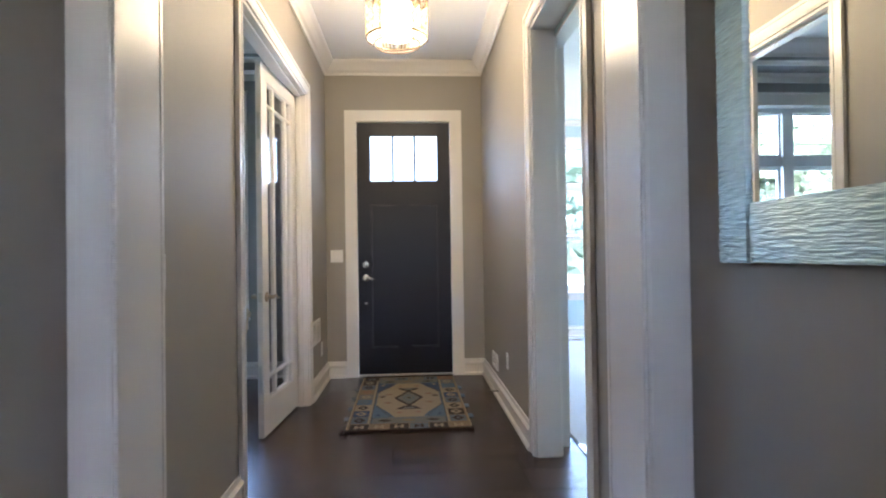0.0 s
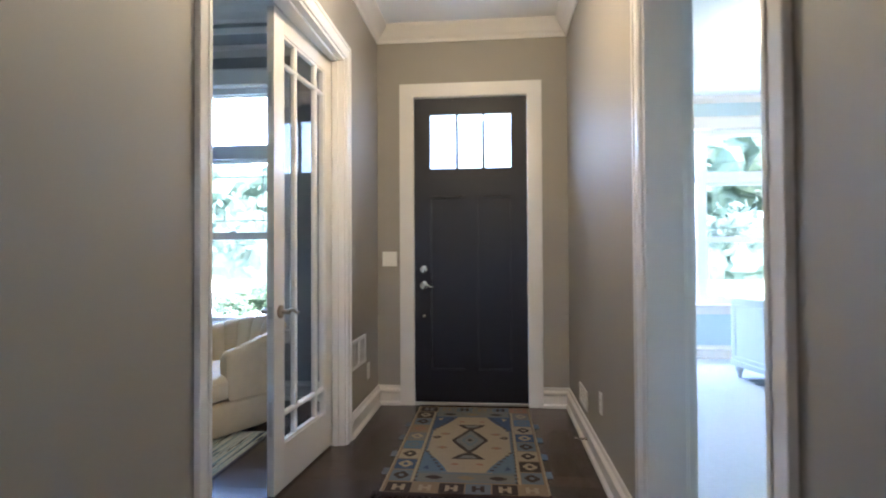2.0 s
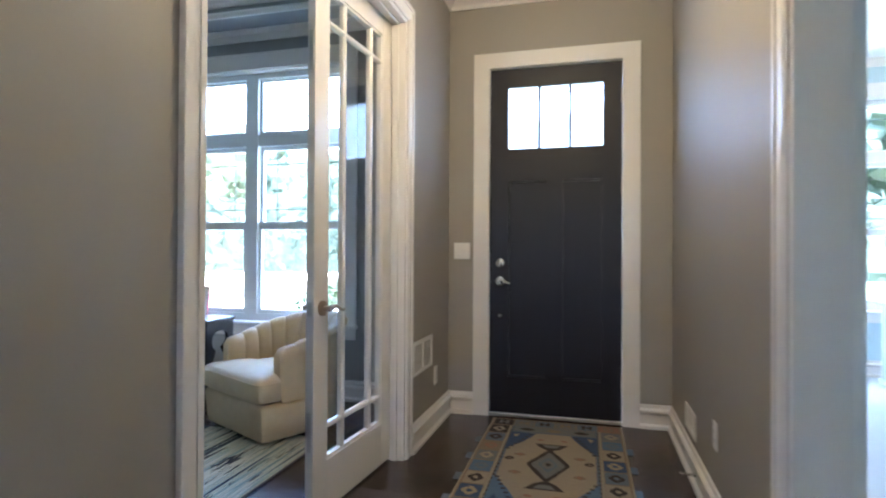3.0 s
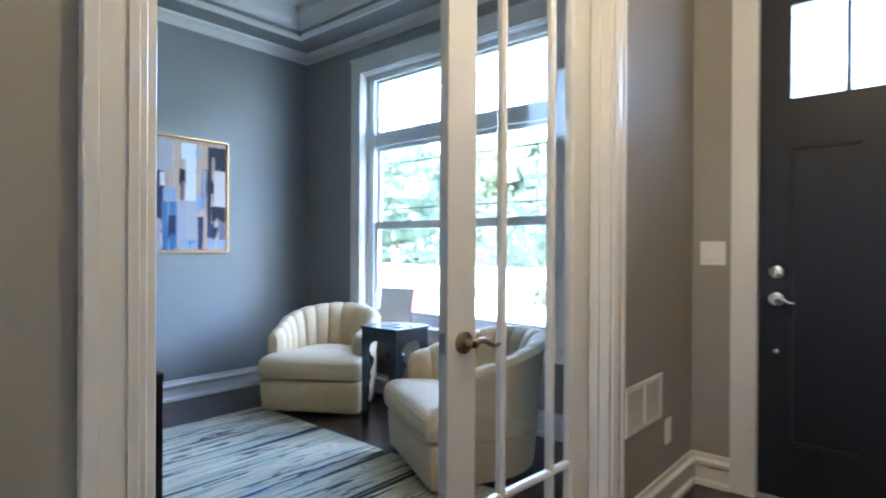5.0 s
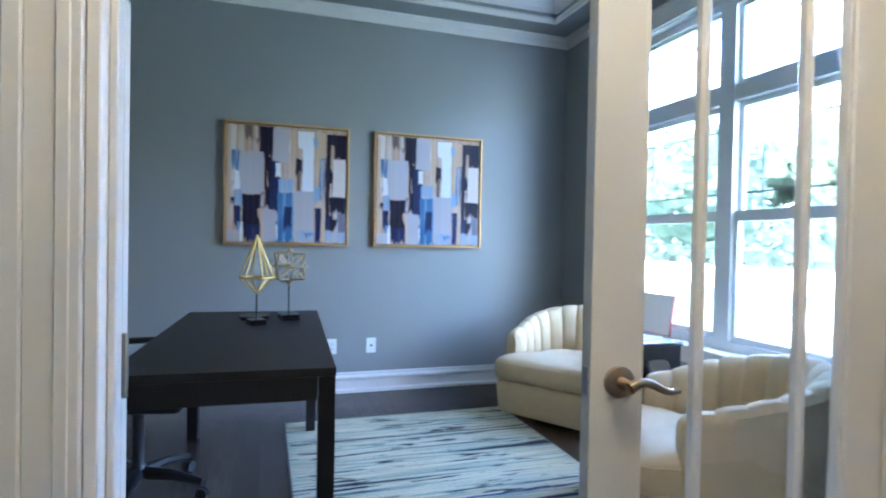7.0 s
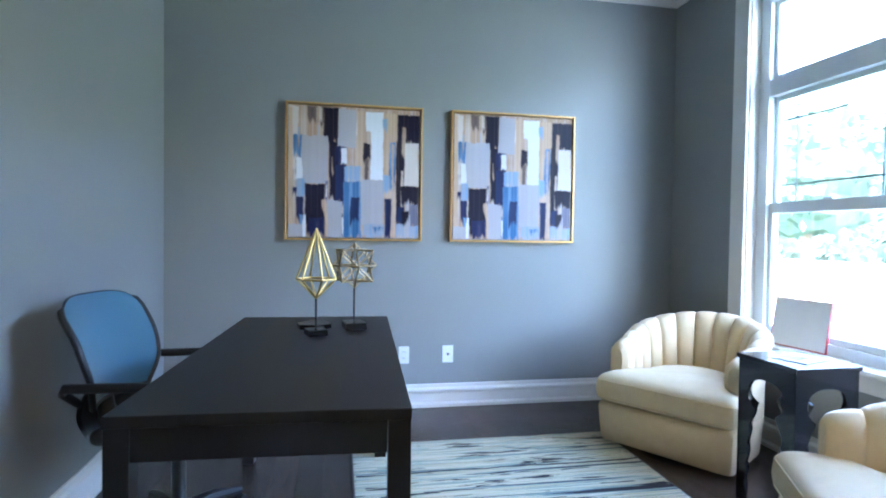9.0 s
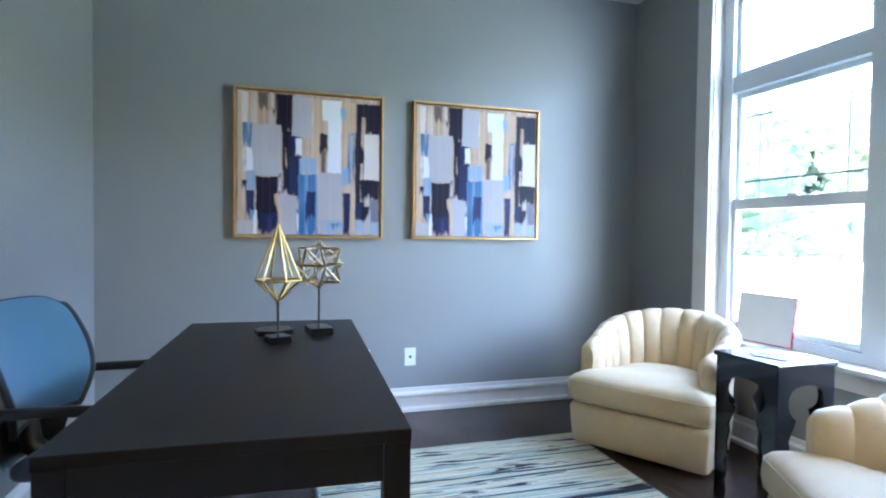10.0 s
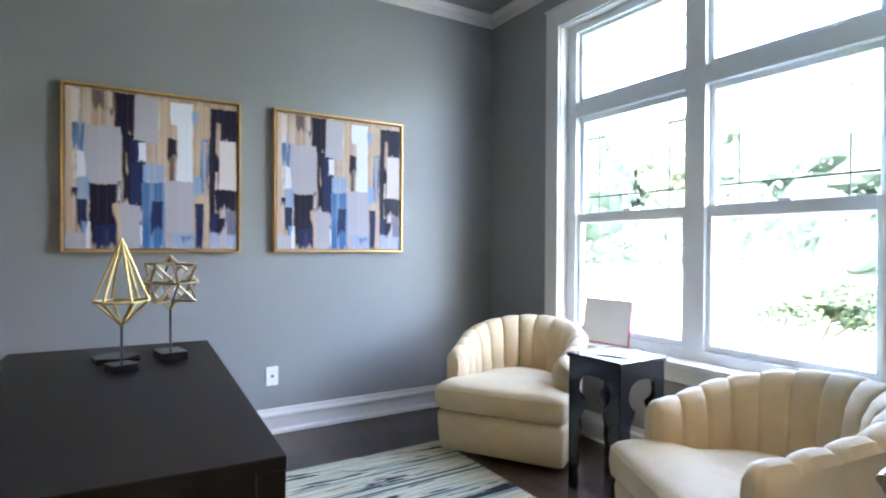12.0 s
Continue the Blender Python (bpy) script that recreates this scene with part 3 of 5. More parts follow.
# ---- French doors ----
def french_leaf(name, label, m, handed):
    """Hinge edge at the origin, leaf along +x, 35 mm thick towards +y and its near face at y = 0."""
    e = thing(name, label, "door", m)
    W, T, H = 0.778, 0.038, 2.42
    s, sh = 0.114, 0.112
    g0, g1, k0, k1 = sh, W - s, 0.235, 2.315
    part("door_frame", boxes([(0, sh, 0, T, 0.012, H), (W - s, W, 0, T, 0.012, H), (sh, W - s, 0, T, 0.012, k0), (sh, W - s, 0, T, k1, H)], 0.0015), M_TRIM, e)
    bead = boxes([(g0, g0 + 0.012, 0.006, T - 0.006, k0, k1), (g1 - 0.012, g1, 0.006, T - 0.006, k0, k1),
                  (g0 + 0.012, g1 - 0.012, 0.006, T - 0.006, k0, k0 + 0.012), (g0 + 0.012, g1 - 0.012, 0.006, T - 0.006, k1 - 0.012, k1)])
    part("glazing_bead", bead, M_TRIM, e)
    m1, m2 = 0.236, 0.512
    t = 0.012
    for x in (m1, m2):
        bm = bmesh.new()
        prism(bm, [(x - t, 0.010), (x - 0.005, 0.002), (x + 0.005, 0.002), (x + t, 0.010), (x + t, T - 0.010), (x + 0.005, T - 0.002), (x - 0.005, T - 0.002), (x - t, T - 0.010)], "z", k0 + 0.012, k1 - 0.012)
        part("muntin", bm, M_TRIM, e)
    for z in (k0 + 0.145, k1 - 0.145):
        bm = bmesh.new()
        prism(bm, [(0.011, z - t), (0.003, z - 0.005), (0.003, z + 0.005), (0.011, z + t), (T - 0.011, z + t), (T - 0.003, z + 0.005), (T - 0.003, z - 0.005), (T - 0.011, z - t)], "x", g0 + 0.012, g1 - 0.012)
        part("muntin", bm, M_TRIM, e)
    xs = (g0 + 0.004, m1, m2, g1 - 0.004)
    zs = (k0 + 0.004, k0 + 0.145, k1 - 0.145, k1 - 0.004)
    for i in range(3):
        for j in range(3):
            p = part("pane", boxes([(xs[i], xs[i + 1], T / 2 - 0.0015, T / 2 + 0.0015, zs[j], zs[j + 1])]), M_GLASS, e)
            p.visible_shadow = False
    lever(e, (W - 0.064, 0, 0.905), (0, -1, 0), (-1, 0, 0), M_BRONZE)
    lever(e, (W - 0.064, T, 0.905), (0, 1, 0), (-1, 0, 0), M_BRONZE)
    part("latch_plate", boxes([(W - 0.001, W + 0.002, 0.006, T - 0.006, 0.875, 0.935)], 0.0008), M_NICKEL, e)
    part("edge_bolt", boxes([(W - 0.001, W + 0.002, 0.009, T - 0.009, 0.30, 0.47), (W - 0.001, W + 0.002, 0.009, T - 0.009, 1.92, 2.09)], 0.0008), M_NICKEL, e)
    hb = bmesh.new()
    for z in (0.27, 0.98, 1.62, 2.20):
        tube(hb, [(-0.004, T + 0.004 if handed > 0 else -0.004, z - 0.05), (-0.004, T + 0.004 if handed > 0 else -0.004, z + 0.05)], 0.0065, 10)
        box(hb, -0.0025, 0.0, 0.004, T - 0.003, z - 0.05, z + 0.05)
    part("hinge", hb, M_STEEL, e)
    return e


# the leaf that stands ajar, and the one folded back on the wall
french_leaf("french_door", "white French door with prairie lites, ajar beside the office opening", pose(-0.968, 3.911, 0, 0, 0, 180 + 86.0), -1)
french_leaf("french_door", "white French door with prairie lites, folded back against the office wall", pose(-1.040, 2.275, 0, 0, 0, 270), 1)


# ---- switches, outlets, grilles ----
def plate(name, label, category, m, w, h, kind, material=None):
    """A wall plate in the plane y = 0, facing -y."""
    e = thing(name, label, category, m)
    part("plate", boxes([(-w / 2, w / 2, -0.006, 0, -h / 2, h / 2)], 0.0025, 2), material or M_PLASTIC, e)
    if kind == "switch":
        n = max(1, round(w / 0.06))
        for i in range(n):
            c = (i - (n - 1) / 2) * 0.046
            bm = bmesh.new()
            prism(bm, [(-0.006, -0.033), (-0.013, -0.030), (-0.008, 0.0), (-0.007, 0.033), (-0.006, 0.033)], "x", c - 0.016, c + 0.016)
            part("rocker", bm, M_PLASTIC, e)
    elif kind == "outlet":
        for c in (-0.020, 0.020):
            part("socket", boxes([(-0.016, 0.016, -0.009, -0.006, c - 0.014, c + 0.014)], 0.002), M_PLASTIC, e)
            part("slot", boxes([(-0.008, -0.005, -0.0095, -0.009, c - 0.004, c + 0.006), (0.005, 0.008, -0.0095, -0.009, c - 0.004, c + 0.006)]), M_DARKHOLE, e)
    elif kind == "jack":
        part("socket", boxes([(-0.008, 0.008, -0.009, -0.006, -0.008, 0.008)], 0.001), M_DARKHOLE, e)
    return e


def on_left(y, z):
    return pose(HL, y, z, 0, 0, 90)


def on_right(y, z):
    return pose(HR, y, z, 0, 0, -90)


plate("light_switch", "white two-gang rocker switch on the greige wall", "light switch", on_left(1.36, 1.117), 0.118, 0.118, "switch")
plate("light_switch", "white two-gang rocker switch beside the front door", "light switch", pose(-0.752, HY, 1.163), 0.118, 0.118, "switch")
plate("wall_outlet", "white outlet beside the return grille", "power outlet", on_left(4.55, 0.34), 0.072, 0.118, "outlet")
plate("wall_outlet", "white outlet low on the hall wall", "power outlet", on_right(3.60, 0.375), 0.072, 0.118, "outlet")
plate("wall_outlet", "white outlet low on the grey wall", "power outlet", pose(OX0, 2.99, 0.360, 0, 0, 90), 0.072, 0.118, "outlet")
plate("wall_jack", "white cable jack plate on the grey wall", "wall jack", pose(OX0, 3.294, 0.360, 0, 0, 90), 0.075, 0.118, "jack")


def grille(label, m, w, h, panels):
    e = thing("air_grille", label, "air vent", m)
    f = 0.022
    rows = [(-w / 2, -w / 2 + f, -0.008, 0, -h / 2, h / 2), (w / 2 - f, w / 2, -0.008, 0, -h / 2, h / 2), (-w / 2 + f, w / 2 - f, -0.008, 0, -h / 2, -h / 2 + f), (-w / 2 + f, w / 2 - f, -0.008, 0, h / 2 - f, h / 2)]
    pw = (w - 2 * f) / panels
    for i in range(1, panels):
        x = -w / 2 + f + i * pw
        rows.append((x - 0.008, x + 0.008, -0.008, 0, -h / 2 + f, h / 2 - f))
    part("frame", boxes(rows, 0.0015), M_PLASTIC, e)
    part("backing", boxes([(-w / 2 + f, w / 2 - f, -0.0015, 0, -h / 2 + f, h / 2 - f)]), M_HALL, e)
    z = -h / 2 + f + 0.006
    while z < h / 2 - f:
        part("slat", boxes([(-w / 2 + f, w / 2 - f, -0.005, -0.0015, z, z + 0.004)]), M_PLASTIC, e)
        z += 0.012
    return e


grille("white two-panel return air grille on the hall wall", on_left(4.26, 0.525), 0.40, 0.20, 2)
grille("small white supply air grille above the baseboard", on_right(4.20, 0.265), 0.30, 0.13, 1)
stop = thing("door_stop", "small spring door stop on the baseboard", "door stop", pose(HR - 0.02, 3.95, 0.07))
bm = bmesh.new()
tube(bm, [(0, 0, 0), (-0.012, 0, 0), (-0.06, 0, 0), (-0.062, 0, 0), (-0.075, 0, 0)], [0.012, 0.007, 0.006, 0.010, 0.009], 12)
part("spring", bm, M_STEEL, stop)


# ---- hall ceiling light ----
CX, CY = -0.11, 2.98
lamp = thing("ceiling_light", "round two-tier crystal drum ceiling light, lit warm", "ceiling light", pose(CX, CY, 0))
part("canopy", turned(bmesh.new(), [(0.075, CEIL - 0.03), (0.08, CEIL - 0.01), (0.08, CEIL - 0.001)], 32), M_STEEL, lamp, smooth=True)
part("diffuser", turned(bmesh.new(), [(0.02, 2.505), (0.084, 2.51), (0.090, 2.53), (0.090, 2.72), (0.06, 2.74)], 24), M_LAMP, lamp, smooth=True)
# unseen plate, added to keep the lamp's light off the ceiling
part("top_plate", turned(bmesh.new(), [(0.135, 2.80), (0.138, 2.803), (0.138, 2.812)], 32), M_BRONZE, lamp, smooth=True)
part("stem", tube(bmesh.new(), [(0, 0, 2.812), (0, 0, CEIL - 0.03)], 0.008, 10), M_BRONZE, lamp)
rg = bmesh.new()
for r, z in ((0.190, 2.505), (0.190, 2.74), (0.143, 2.468), (0.143, 2.80)):
    tube(rg, [(r * math.cos(a), r * math.sin(a), z) for a in [2 * math.pi * i / 40 for i in range(41)]], 0.0055, 6, False)
for i in range(8):
    a = i * math.pi / 4
    tube(rg, [(0.190 * math.cos(a), 0.190 * math.sin(a), 2.505), (0.190 * math.cos(a), 0.190 * math.sin(a), 2.74)], 0.0025, 6)
    tube(rg, [(0.143 * math.cos(a), 0.143 * math.sin(a), 2.468), (0.143 * math.cos(a), 0.143 * math.sin(a), CEIL - 0.02)], 0.0025, 6)
    tube(rg, [(0.143 * math.cos(a), 0.143 * math.sin(a), 2.74), (0.190 * math.cos(a), 0.190 * math.sin(a), 2.74)], 0.0025, 6)
part("ring_frame", rg, mat("dark_bronze_ring", (0.10, 0.07, 0.045), 0.4, 0.6), lamp)
cr = bmesh.new()
for r, z0, rowsn, cnt in ((0.190, 2.515, 5, 48), (0.143, 2.475, 8, 40)):
    for k in range(rowsn):
        for i in range(cnt):
            a = 2 * math.pi * (i + 0.5 * (k % 2)) / cnt
            c, s = math.cos(a), math.sin(a)
            p = Vector((r * c, r * s, z0 + k * 0.045 + 0.02))
            t = Vector((-s, c, 0)) * 0.011
            o = Vector((c, s, 0)) * 0.006
            u = Vector((0, 0, 0.021))
            v = [cr.verts.new(q) for q in (p + u, p + t, p - t, p + o, p - o, p - u)]
            for f in ((0, 3, 1), (0, 2, 3), (0, 1, 4), (0, 4, 2), (5, 1, 3), (5, 3, 2), (5, 4, 1), (5, 2, 4)):
                cr.faces.new([v[q] for q in f])
cryst = part("crystal_curtain", cr, M_CRYSTAL, lamp, kind="stuff")
cryst.visible_shadow = False

# side room ceiling light
l2 = thing("ceiling_light", "small flush ceiling light with a frosted shade, lit", "ceiling light", pose(2.45, 5.1, 0))
part("canopy", turned(bmesh.new(), [(0.09, 2.975), (0.09, 2.998)], 24), M_CHAMP, l2, smooth=True)
part("shade", turned(bmesh.new(), [(0.05, 2.86), (0.085, 2.875), (0.09, 2.92), (0.07, 2.975)], 24), M_LAMP2, l2, smooth=True)


# ---- mirror ----
mir = thing("wall_mirror", "wall mirror in a broad hammered silver frame on the hall wall", "mirror", pose(HR - 0.001, 0, 0))
my1, my0, mz0, mz1, fw = 0.735, -0.10, 1.135, 2.35, 0.122
part("mirror_glass", boxes([(-0.018, -0.012, my0 + fw - 0.005, my1 - fw + 0.005, mz0 + fw - 0.005, mz1 - fw + 0.005)]), M_MIRROR, mir)


def hammered(u0, u1, v0, v1, flip):
    """A strip of frame with fine ridges across it, as one closed mesh; u along, v across."""
    bm = bmesh.new()
    nu, nv = int((u1 - u0) / (0.010 if flip else 0.0022)), (56 if flip else 10)
    grid = []
    for i in range(nu + 1):
        row = []
        for j in range(nv + 1):
            u, v = u0 + (u1 - u0) * i / nu, v0 + (v1 - v0) * j / nv
            s = j / nv
            yy, zz = (u, v) if flip else (v, u)
            h = 0.024 + 0.004 * math.sin(math.pi * s) + 0.0004 * math.sin(zz * 1150 + 7 * noise.noise(Vector((yy * 25, zz * 12, 1)))) + 0.0022 * noise.noise(Vector((yy * 30, zz * 160, 4)))
            if j in (0, nv):
                h = 0.0
            y, z = (v, u) if not flip else (u, v)
            row.append(bm.verts.new((-h, y, z)))
        grid.append(row)
    for i in range(nu):
        for j in range(nv):
            bm.faces.new((grid[i][j], grid[i + 1][j], grid[i + 1][j + 1], grid[i][j + 1]))
    return bm


part("frame_side", hammered(mz0, mz1, my1 - fw, my1, False), M_SILVER, mir)
part("frame_side", hammered(mz0, mz1, my0, my0 + fw, False), M_SILVER, mir)
part("frame_rail", hammered(my0 + fw, my1 - fw, mz0, mz0 + fw, True), M_SILVER, mir)
part("frame_rail", hammered(my0 + fw, my1 - fw, mz1 - fw, mz1, True), M_SILVER, mir)
part("backing", boxes([(-0.012, -0.001, my0 + 0.002, my1 - 0.002, mz0 + 0.002, mz1 - 0.002)]), M_BLKP, mir)


# ---- armchairs ----
def armchair():
    e = thing("armchair", "cream velvet channel-backed barrel armchair with a loose seat cushion", "armchair", group="armchairs in the office")
    R, yc, yf, yfb = 0.315, 0.03, -0.20, -0.345

    def dshape(r, back, front, rc=0.03, n=18):
        pts = [(-r, front + rc), (-r + rc * 0.3, front + rc * 0.3), (-r + rc, front), (r - rc, front), (r - rc * 0.3, front + rc * 0.3), (r, front + rc)]
        for i in range(n + 1):
            a = math.pi * i / n
            pts.append((r * math.cos(a), back + r * math.sin(a) * 0.98))
        return pts

    def loft(outline, levels):
        """Stack an outline with (height, inset) levels."""
        bm = bmesh.new()
        cx, cy = 0, sum(p[1] for p in outline) / len(outline)
        rings = []
        for z, ins in levels:
            ring = []
            for x, y in outline:
                d = Vector((x - cx, y - cy))
                k = max(0.0, 1 - ins / max(d.length, 1e-6))
                ring.append(bm.verts.new((cx + d.x * k, cy + d.y * k, z)))
            rings.append(ring)
        m = len(outline)
        for a, b in zip(rings, rings[1:]):
            for i in range(m):
                bm.faces.new((a[i], a[(i + 1) % m], b[(i + 1) % m], b[i]))
        bm.faces.new(rings[0][::-1])
        bm.faces.new(rings[-1])
        return bm

    part("base", loft(dshape(0.370, yc, yfb), [(0.035, 0.030), (0.045, 0.018), (0.225, 0.0), (0.240, 0.006), (0.250, 0.022), (0.252, 0.04)]), M_FABRIC, e, smooth=True)
    part("plinth", turned(bmesh.new(), [(0.24, 0.0), (0.24, 0.034)], 24), M_BLKP, e)
    # a cushion with ears in front of the arms, crowned
    out = [(-0.372, -0.325), (-0.360, -0.350), (-0.33, -0.362), (0.33, -0.362), (0.360, -0.350), (0.372, -0.325), (0.372, -0.225), (0.362, -0.212), (0.275, -0.205), (0.262, -0.19)]
    out += [(0.262 * math.cos(math.pi * i / 16), yc + 0.262 * math.sin(math.pi * i / 16)) for i in range(17)]
    out += [(-0.262, -0.19), (-0.275, -0.205), (-0.362, -0.212), (-0.372, -0.225)]
    cush = loft(out, [(0.256, 0.055), (0.261, 0.030), (0.270, 0.012), (0.290, -0.004), (0.325, -0.010), (0.360, -0.006), (0.385, 0.006), (0.402, 0.026), (0.415, 0.06), (0.428, 0.14), (0.433, 0.22)])
    cushion = part("seat_cushion", cush, M_FABRIC, e, smooth=True)
    pip = bmesh.new()
    for z in (0.280, 0.376):
        pts = [(x * 1.0, y, z) for x, y in out]
        tube(pip, pts + pts[:1], 0.0035, 6, False)
    part("piping", pip, M_FABRIC, cushion)

    # channelled shell: path from one arm front round the back to the other
    arm = yc - yf
    total = 2 * arm + math.pi * R
    channels, per = 14, 10
    nn = channels * per
    bm = bmesh.new()
    rings = []
    for i in range(nn + 1):
        s = total * i / nn
        if s < arm:
            p, nrm = Vector((R, yf + s)), Vector((1, 0))
        elif s < arm + math.pi * R:
            a = (s - arm) / R
            p, nrm = Vector((R * math.cos(a), yc + R * math.sin(a))), Vector((math.cos(a), math.sin(a)))
        else:
            p, nrm = Vector((-R, yc - (s - arm - math.pi * R))), Vector((-1, 0))
        t = i / nn
        back = math.sin(math.pi * t) ** 1.3
        top = 0.565 + 0.160 * back
        b = abs(math.sin(math.pi * i / per)) ** 0.42
        th_o, th_i = 0.052, 0.034 + 0.024 * b
        tb = 0.011 * b
        lean = 0.068 * back
        prof = [(th_o, 0.250), (th_o, 0.40), (th_o + lean * 0.6, top - 0.06), (th_o + lean - 0.004, top - 0.030 + tb * 0.3), (th_o * 0.55 + lean, top - 0.010 + tb), (lean, top - 0.004 + tb),
                (-th_i * 0.55 + lean, top - 0.012 + tb * 0.9), (-th_i + lean * 0.9, top - 0.036), (-th_i - 0.006 + lean * 0.6, top - 0.09), (-th_i, 0.42), (-0.02, 0.25)]
        rings.append([bm.verts.new((*(p + nrm * o), z)) for o, z in prof])
    k = len(rings[0])
    for a, b in zip(rings, rings[1:]):
        for j in range(k):
            bm.faces.new((a[j], a[(j + 1) % k], b[(j + 1) % k], b[j]))
    # rounded arm fronts
    for ring, sgn in ((rings[0], 1), (rings[-1], -1)):
        c = sum((v.co for v in ring), Vector()) / k
        mid = [bm.verts.new(c + (v.co - c) * 0.80 + Vector((0, -0.016, 0))) for v in ring]
        for j in range(k):
            bm.faces.new((ring[j], ring[(j + 1) % k], mid[(j + 1) % k], mid[j]))
        bm.faces.new(mid if sgn < 0 else mid[::-1])
    part("backrest", bm, M_FABRIC, e, smooth=True)
    return e


chair = armchair()
chair.matrix_basis = pose(-3.35, 4.49, 0, 0, 0, 32.5)
c2 = copy_thing(chair, pose(-1.850, 4.296, 0, 0, 0, -27.5))
tagged(c2, label="cream velvet channel-backed barrel armchair beside the side table")


# ---- side table ----
table = thing("side_table", "small black lacquered Moorish side table with keyhole arches, between two armchairs", "side table", pose(-2.632, 4.515, 0, 0, 0, 2))
part("top", boxes([(-0.165, 0.165, -0.165, 0.165, 0.640, 0.662)], 0.003, 2), M_BLACKW, table)
half = [(0.108, 0.0), (0.100, 0.04), (0.110, 0.09), (0.096, 0.13), (0.104, 0.17), (0.092, 0.21), (0.098, 0.26), (0.084, 0.31), (0.090, 0.35), (0.074, 0.385), (0.060, 0.41), (0.054, 0.43),
        (0.072, 0.445), (0.090, 0.465), (0.098, 0.495), (0.094, 0.525), (0.080, 0.548), (0.055, 0.563), (0.025, 0.570)]
for i in range(4):
    bm = bmesh.new()
    yo = 0.156 - 0.0006 * (i % 2)
    prism(bm, [(0.156, 0.0), (0.156, 0.640), (-0.156, 0.640), (-0.156, 0.0)] + [(-x, z) for x, z in half] + [(x, z) for x, z in reversed(half)], "y", 0.142, yo)
    p = part("side_panel", bm, M_BLACKW, table)
    p.matrix_basis = pose(0, 0, 0, 0, 0, 90 * i)
paper = thing("brochure", "glossy printed brochure lying on the black side table", "brochure", pose(-2.63, 4.53, 0.663, 0, 0, 20))
part("sheet", boxes([(-0.075, 0.075, -0.10, 0.10, 0.0, 0.004)], 0.001), mat("glossy_paper", (0.62, 0.62, 0.64), 0.12), paper)
part("printed_panel", boxes([(-0.06, 0.03, -0.075, 0.02, 0.0042, 0.0052)]), mat("printed_brown", (0.22, 0.13, 0.09), 0.15), paper)

# card on the window sill
card = thing("display_card", "white display card with thin red border on the window sill", "display card", pose(-3.165, 5.015, 0.587, -9, 0, 6))
part("card", boxes([(-0.165, 0.165, 0, 0.012, 0.0, 0.265)], 0.002), M_PAPER, card)
part("red_border", boxes([(-0.169, -0.165, -0.001, 0.013, -0.001, 0.269), (0.165, 0.169, -0.001, 0.013, -0.001, 0.269), (-0.165, 0.165, -0.001, 0.013, 0.265, 0.269), (-0.165, 0.165, -0.001, 0.013, -0.001, 0.004)]), M_RED, card)

# ---- desk ----
desk = thing("desk", "dark espresso parsons desk with square legs", "desk", pose(-2.733, 2.405, 0, 0, 0, -2.6))
dx, dyy, dt = 0.785, 0.365, 0.744
part("desktop", boxes([(-dx, dx, -dyy, dyy, dt - 0.030, dt)], 0.0025, 2), M_DESK, desk)
part("apron", boxes([(-dx + 0.062, dx - 0.062, -dyy + 0.003, -dyy + 0.022, dt - 0.112, dt - 0.030)], 0.001), M_DESK, desk)
part("apron", boxes([(-dx + 0.062, dx - 0.062, dyy - 0.022, dyy - 0.003, dt - 0.112, dt - 0.030)], 0.001), M_DESK, desk)
part("apron", boxes([(-dx + 0.003, -dx + 0.022, -dyy + 0.062, dyy - 0.062, dt - 0.112, dt - 0.030)], 0.001), M_DESK, desk)
part("apron", boxes([(dx - 0.022, dx - 0.003, -dyy + 0.062, dyy - 0.062, dt - 0.112, dt - 0.030)], 0.001), M_DESK, desk)
for sx in (-1, 1):
    for sy in (-1, 1):
        a, b = sorted((sx * (dx - 0.002), sx * (dx - 0.060)))
        c, d = sorted((sy * (dyy - 0.002), sy * (dyy - 0.060)))
        part("leg", boxes([(a, b, c, d, 0, dt - 0.030)], 0.002), M_DESK, desk)


# ---- sculptures ----
def rods(edges, r, seg=6):
    bm = bmesh.new()
    for a, b in edges:
        tube(bm, [a, b], r, seg)
    return bm


s1 = thing("geometric_sculpture", "gold wire teardrop sculpture on a black stand, on the desk", "sculpture", pose(-2.975, 2.455, 0.745, 0, 0, 20))
part("base", boxes([(-0.040, 0.040, -0.040, 0.040, 0, 0.028)], 0.002), M_BLACKW, s1)
part("stem", tube(bmesh.new(), [(0, 0, 0.028), (0, 0, 0.160)], 0.0045, 10), M_BLKP, s1)
ring = [(0.084 * math.cos(math.pi * i / 3), 0.084 * math.sin(math.pi * i / 3), 0.240) for i in range(6)]
apex, foot = (0, 0, 0.455), (0, 0, 0.158)
ed = [(ring[i], ring[(i + 1) % 6]) for i in range(6)] + [(apex, p) for p in ring] + [(foot, p) for p in ring]
part("wire_cage", rods(ed, 0.0045), M_GOLD, s1)

s2 = thing("geometric_sculpture", "champagne wire star sculpture on a black stand, on the desk", "sculpture", pose(-3.13, 2.62, 0.745, 0, 0, 10))
part("base", boxes([(-0.062, 0.062, -0.046, 0.046, 0, 0.032)], 0.002), M_BLACKW, s2)
part("stem", tube(bmesh.new(), [(0, 0, 0.026), (0, 0, 0.20)], 0.004, 10), M_BLKP, s2)
cz, q = Vector((0, 0, 0.290)), 0.070
cube = [cz + Vector((x, y, z)) * q for x in (-1, 1) for y in (-1, 1) for z in (-1, 1)]
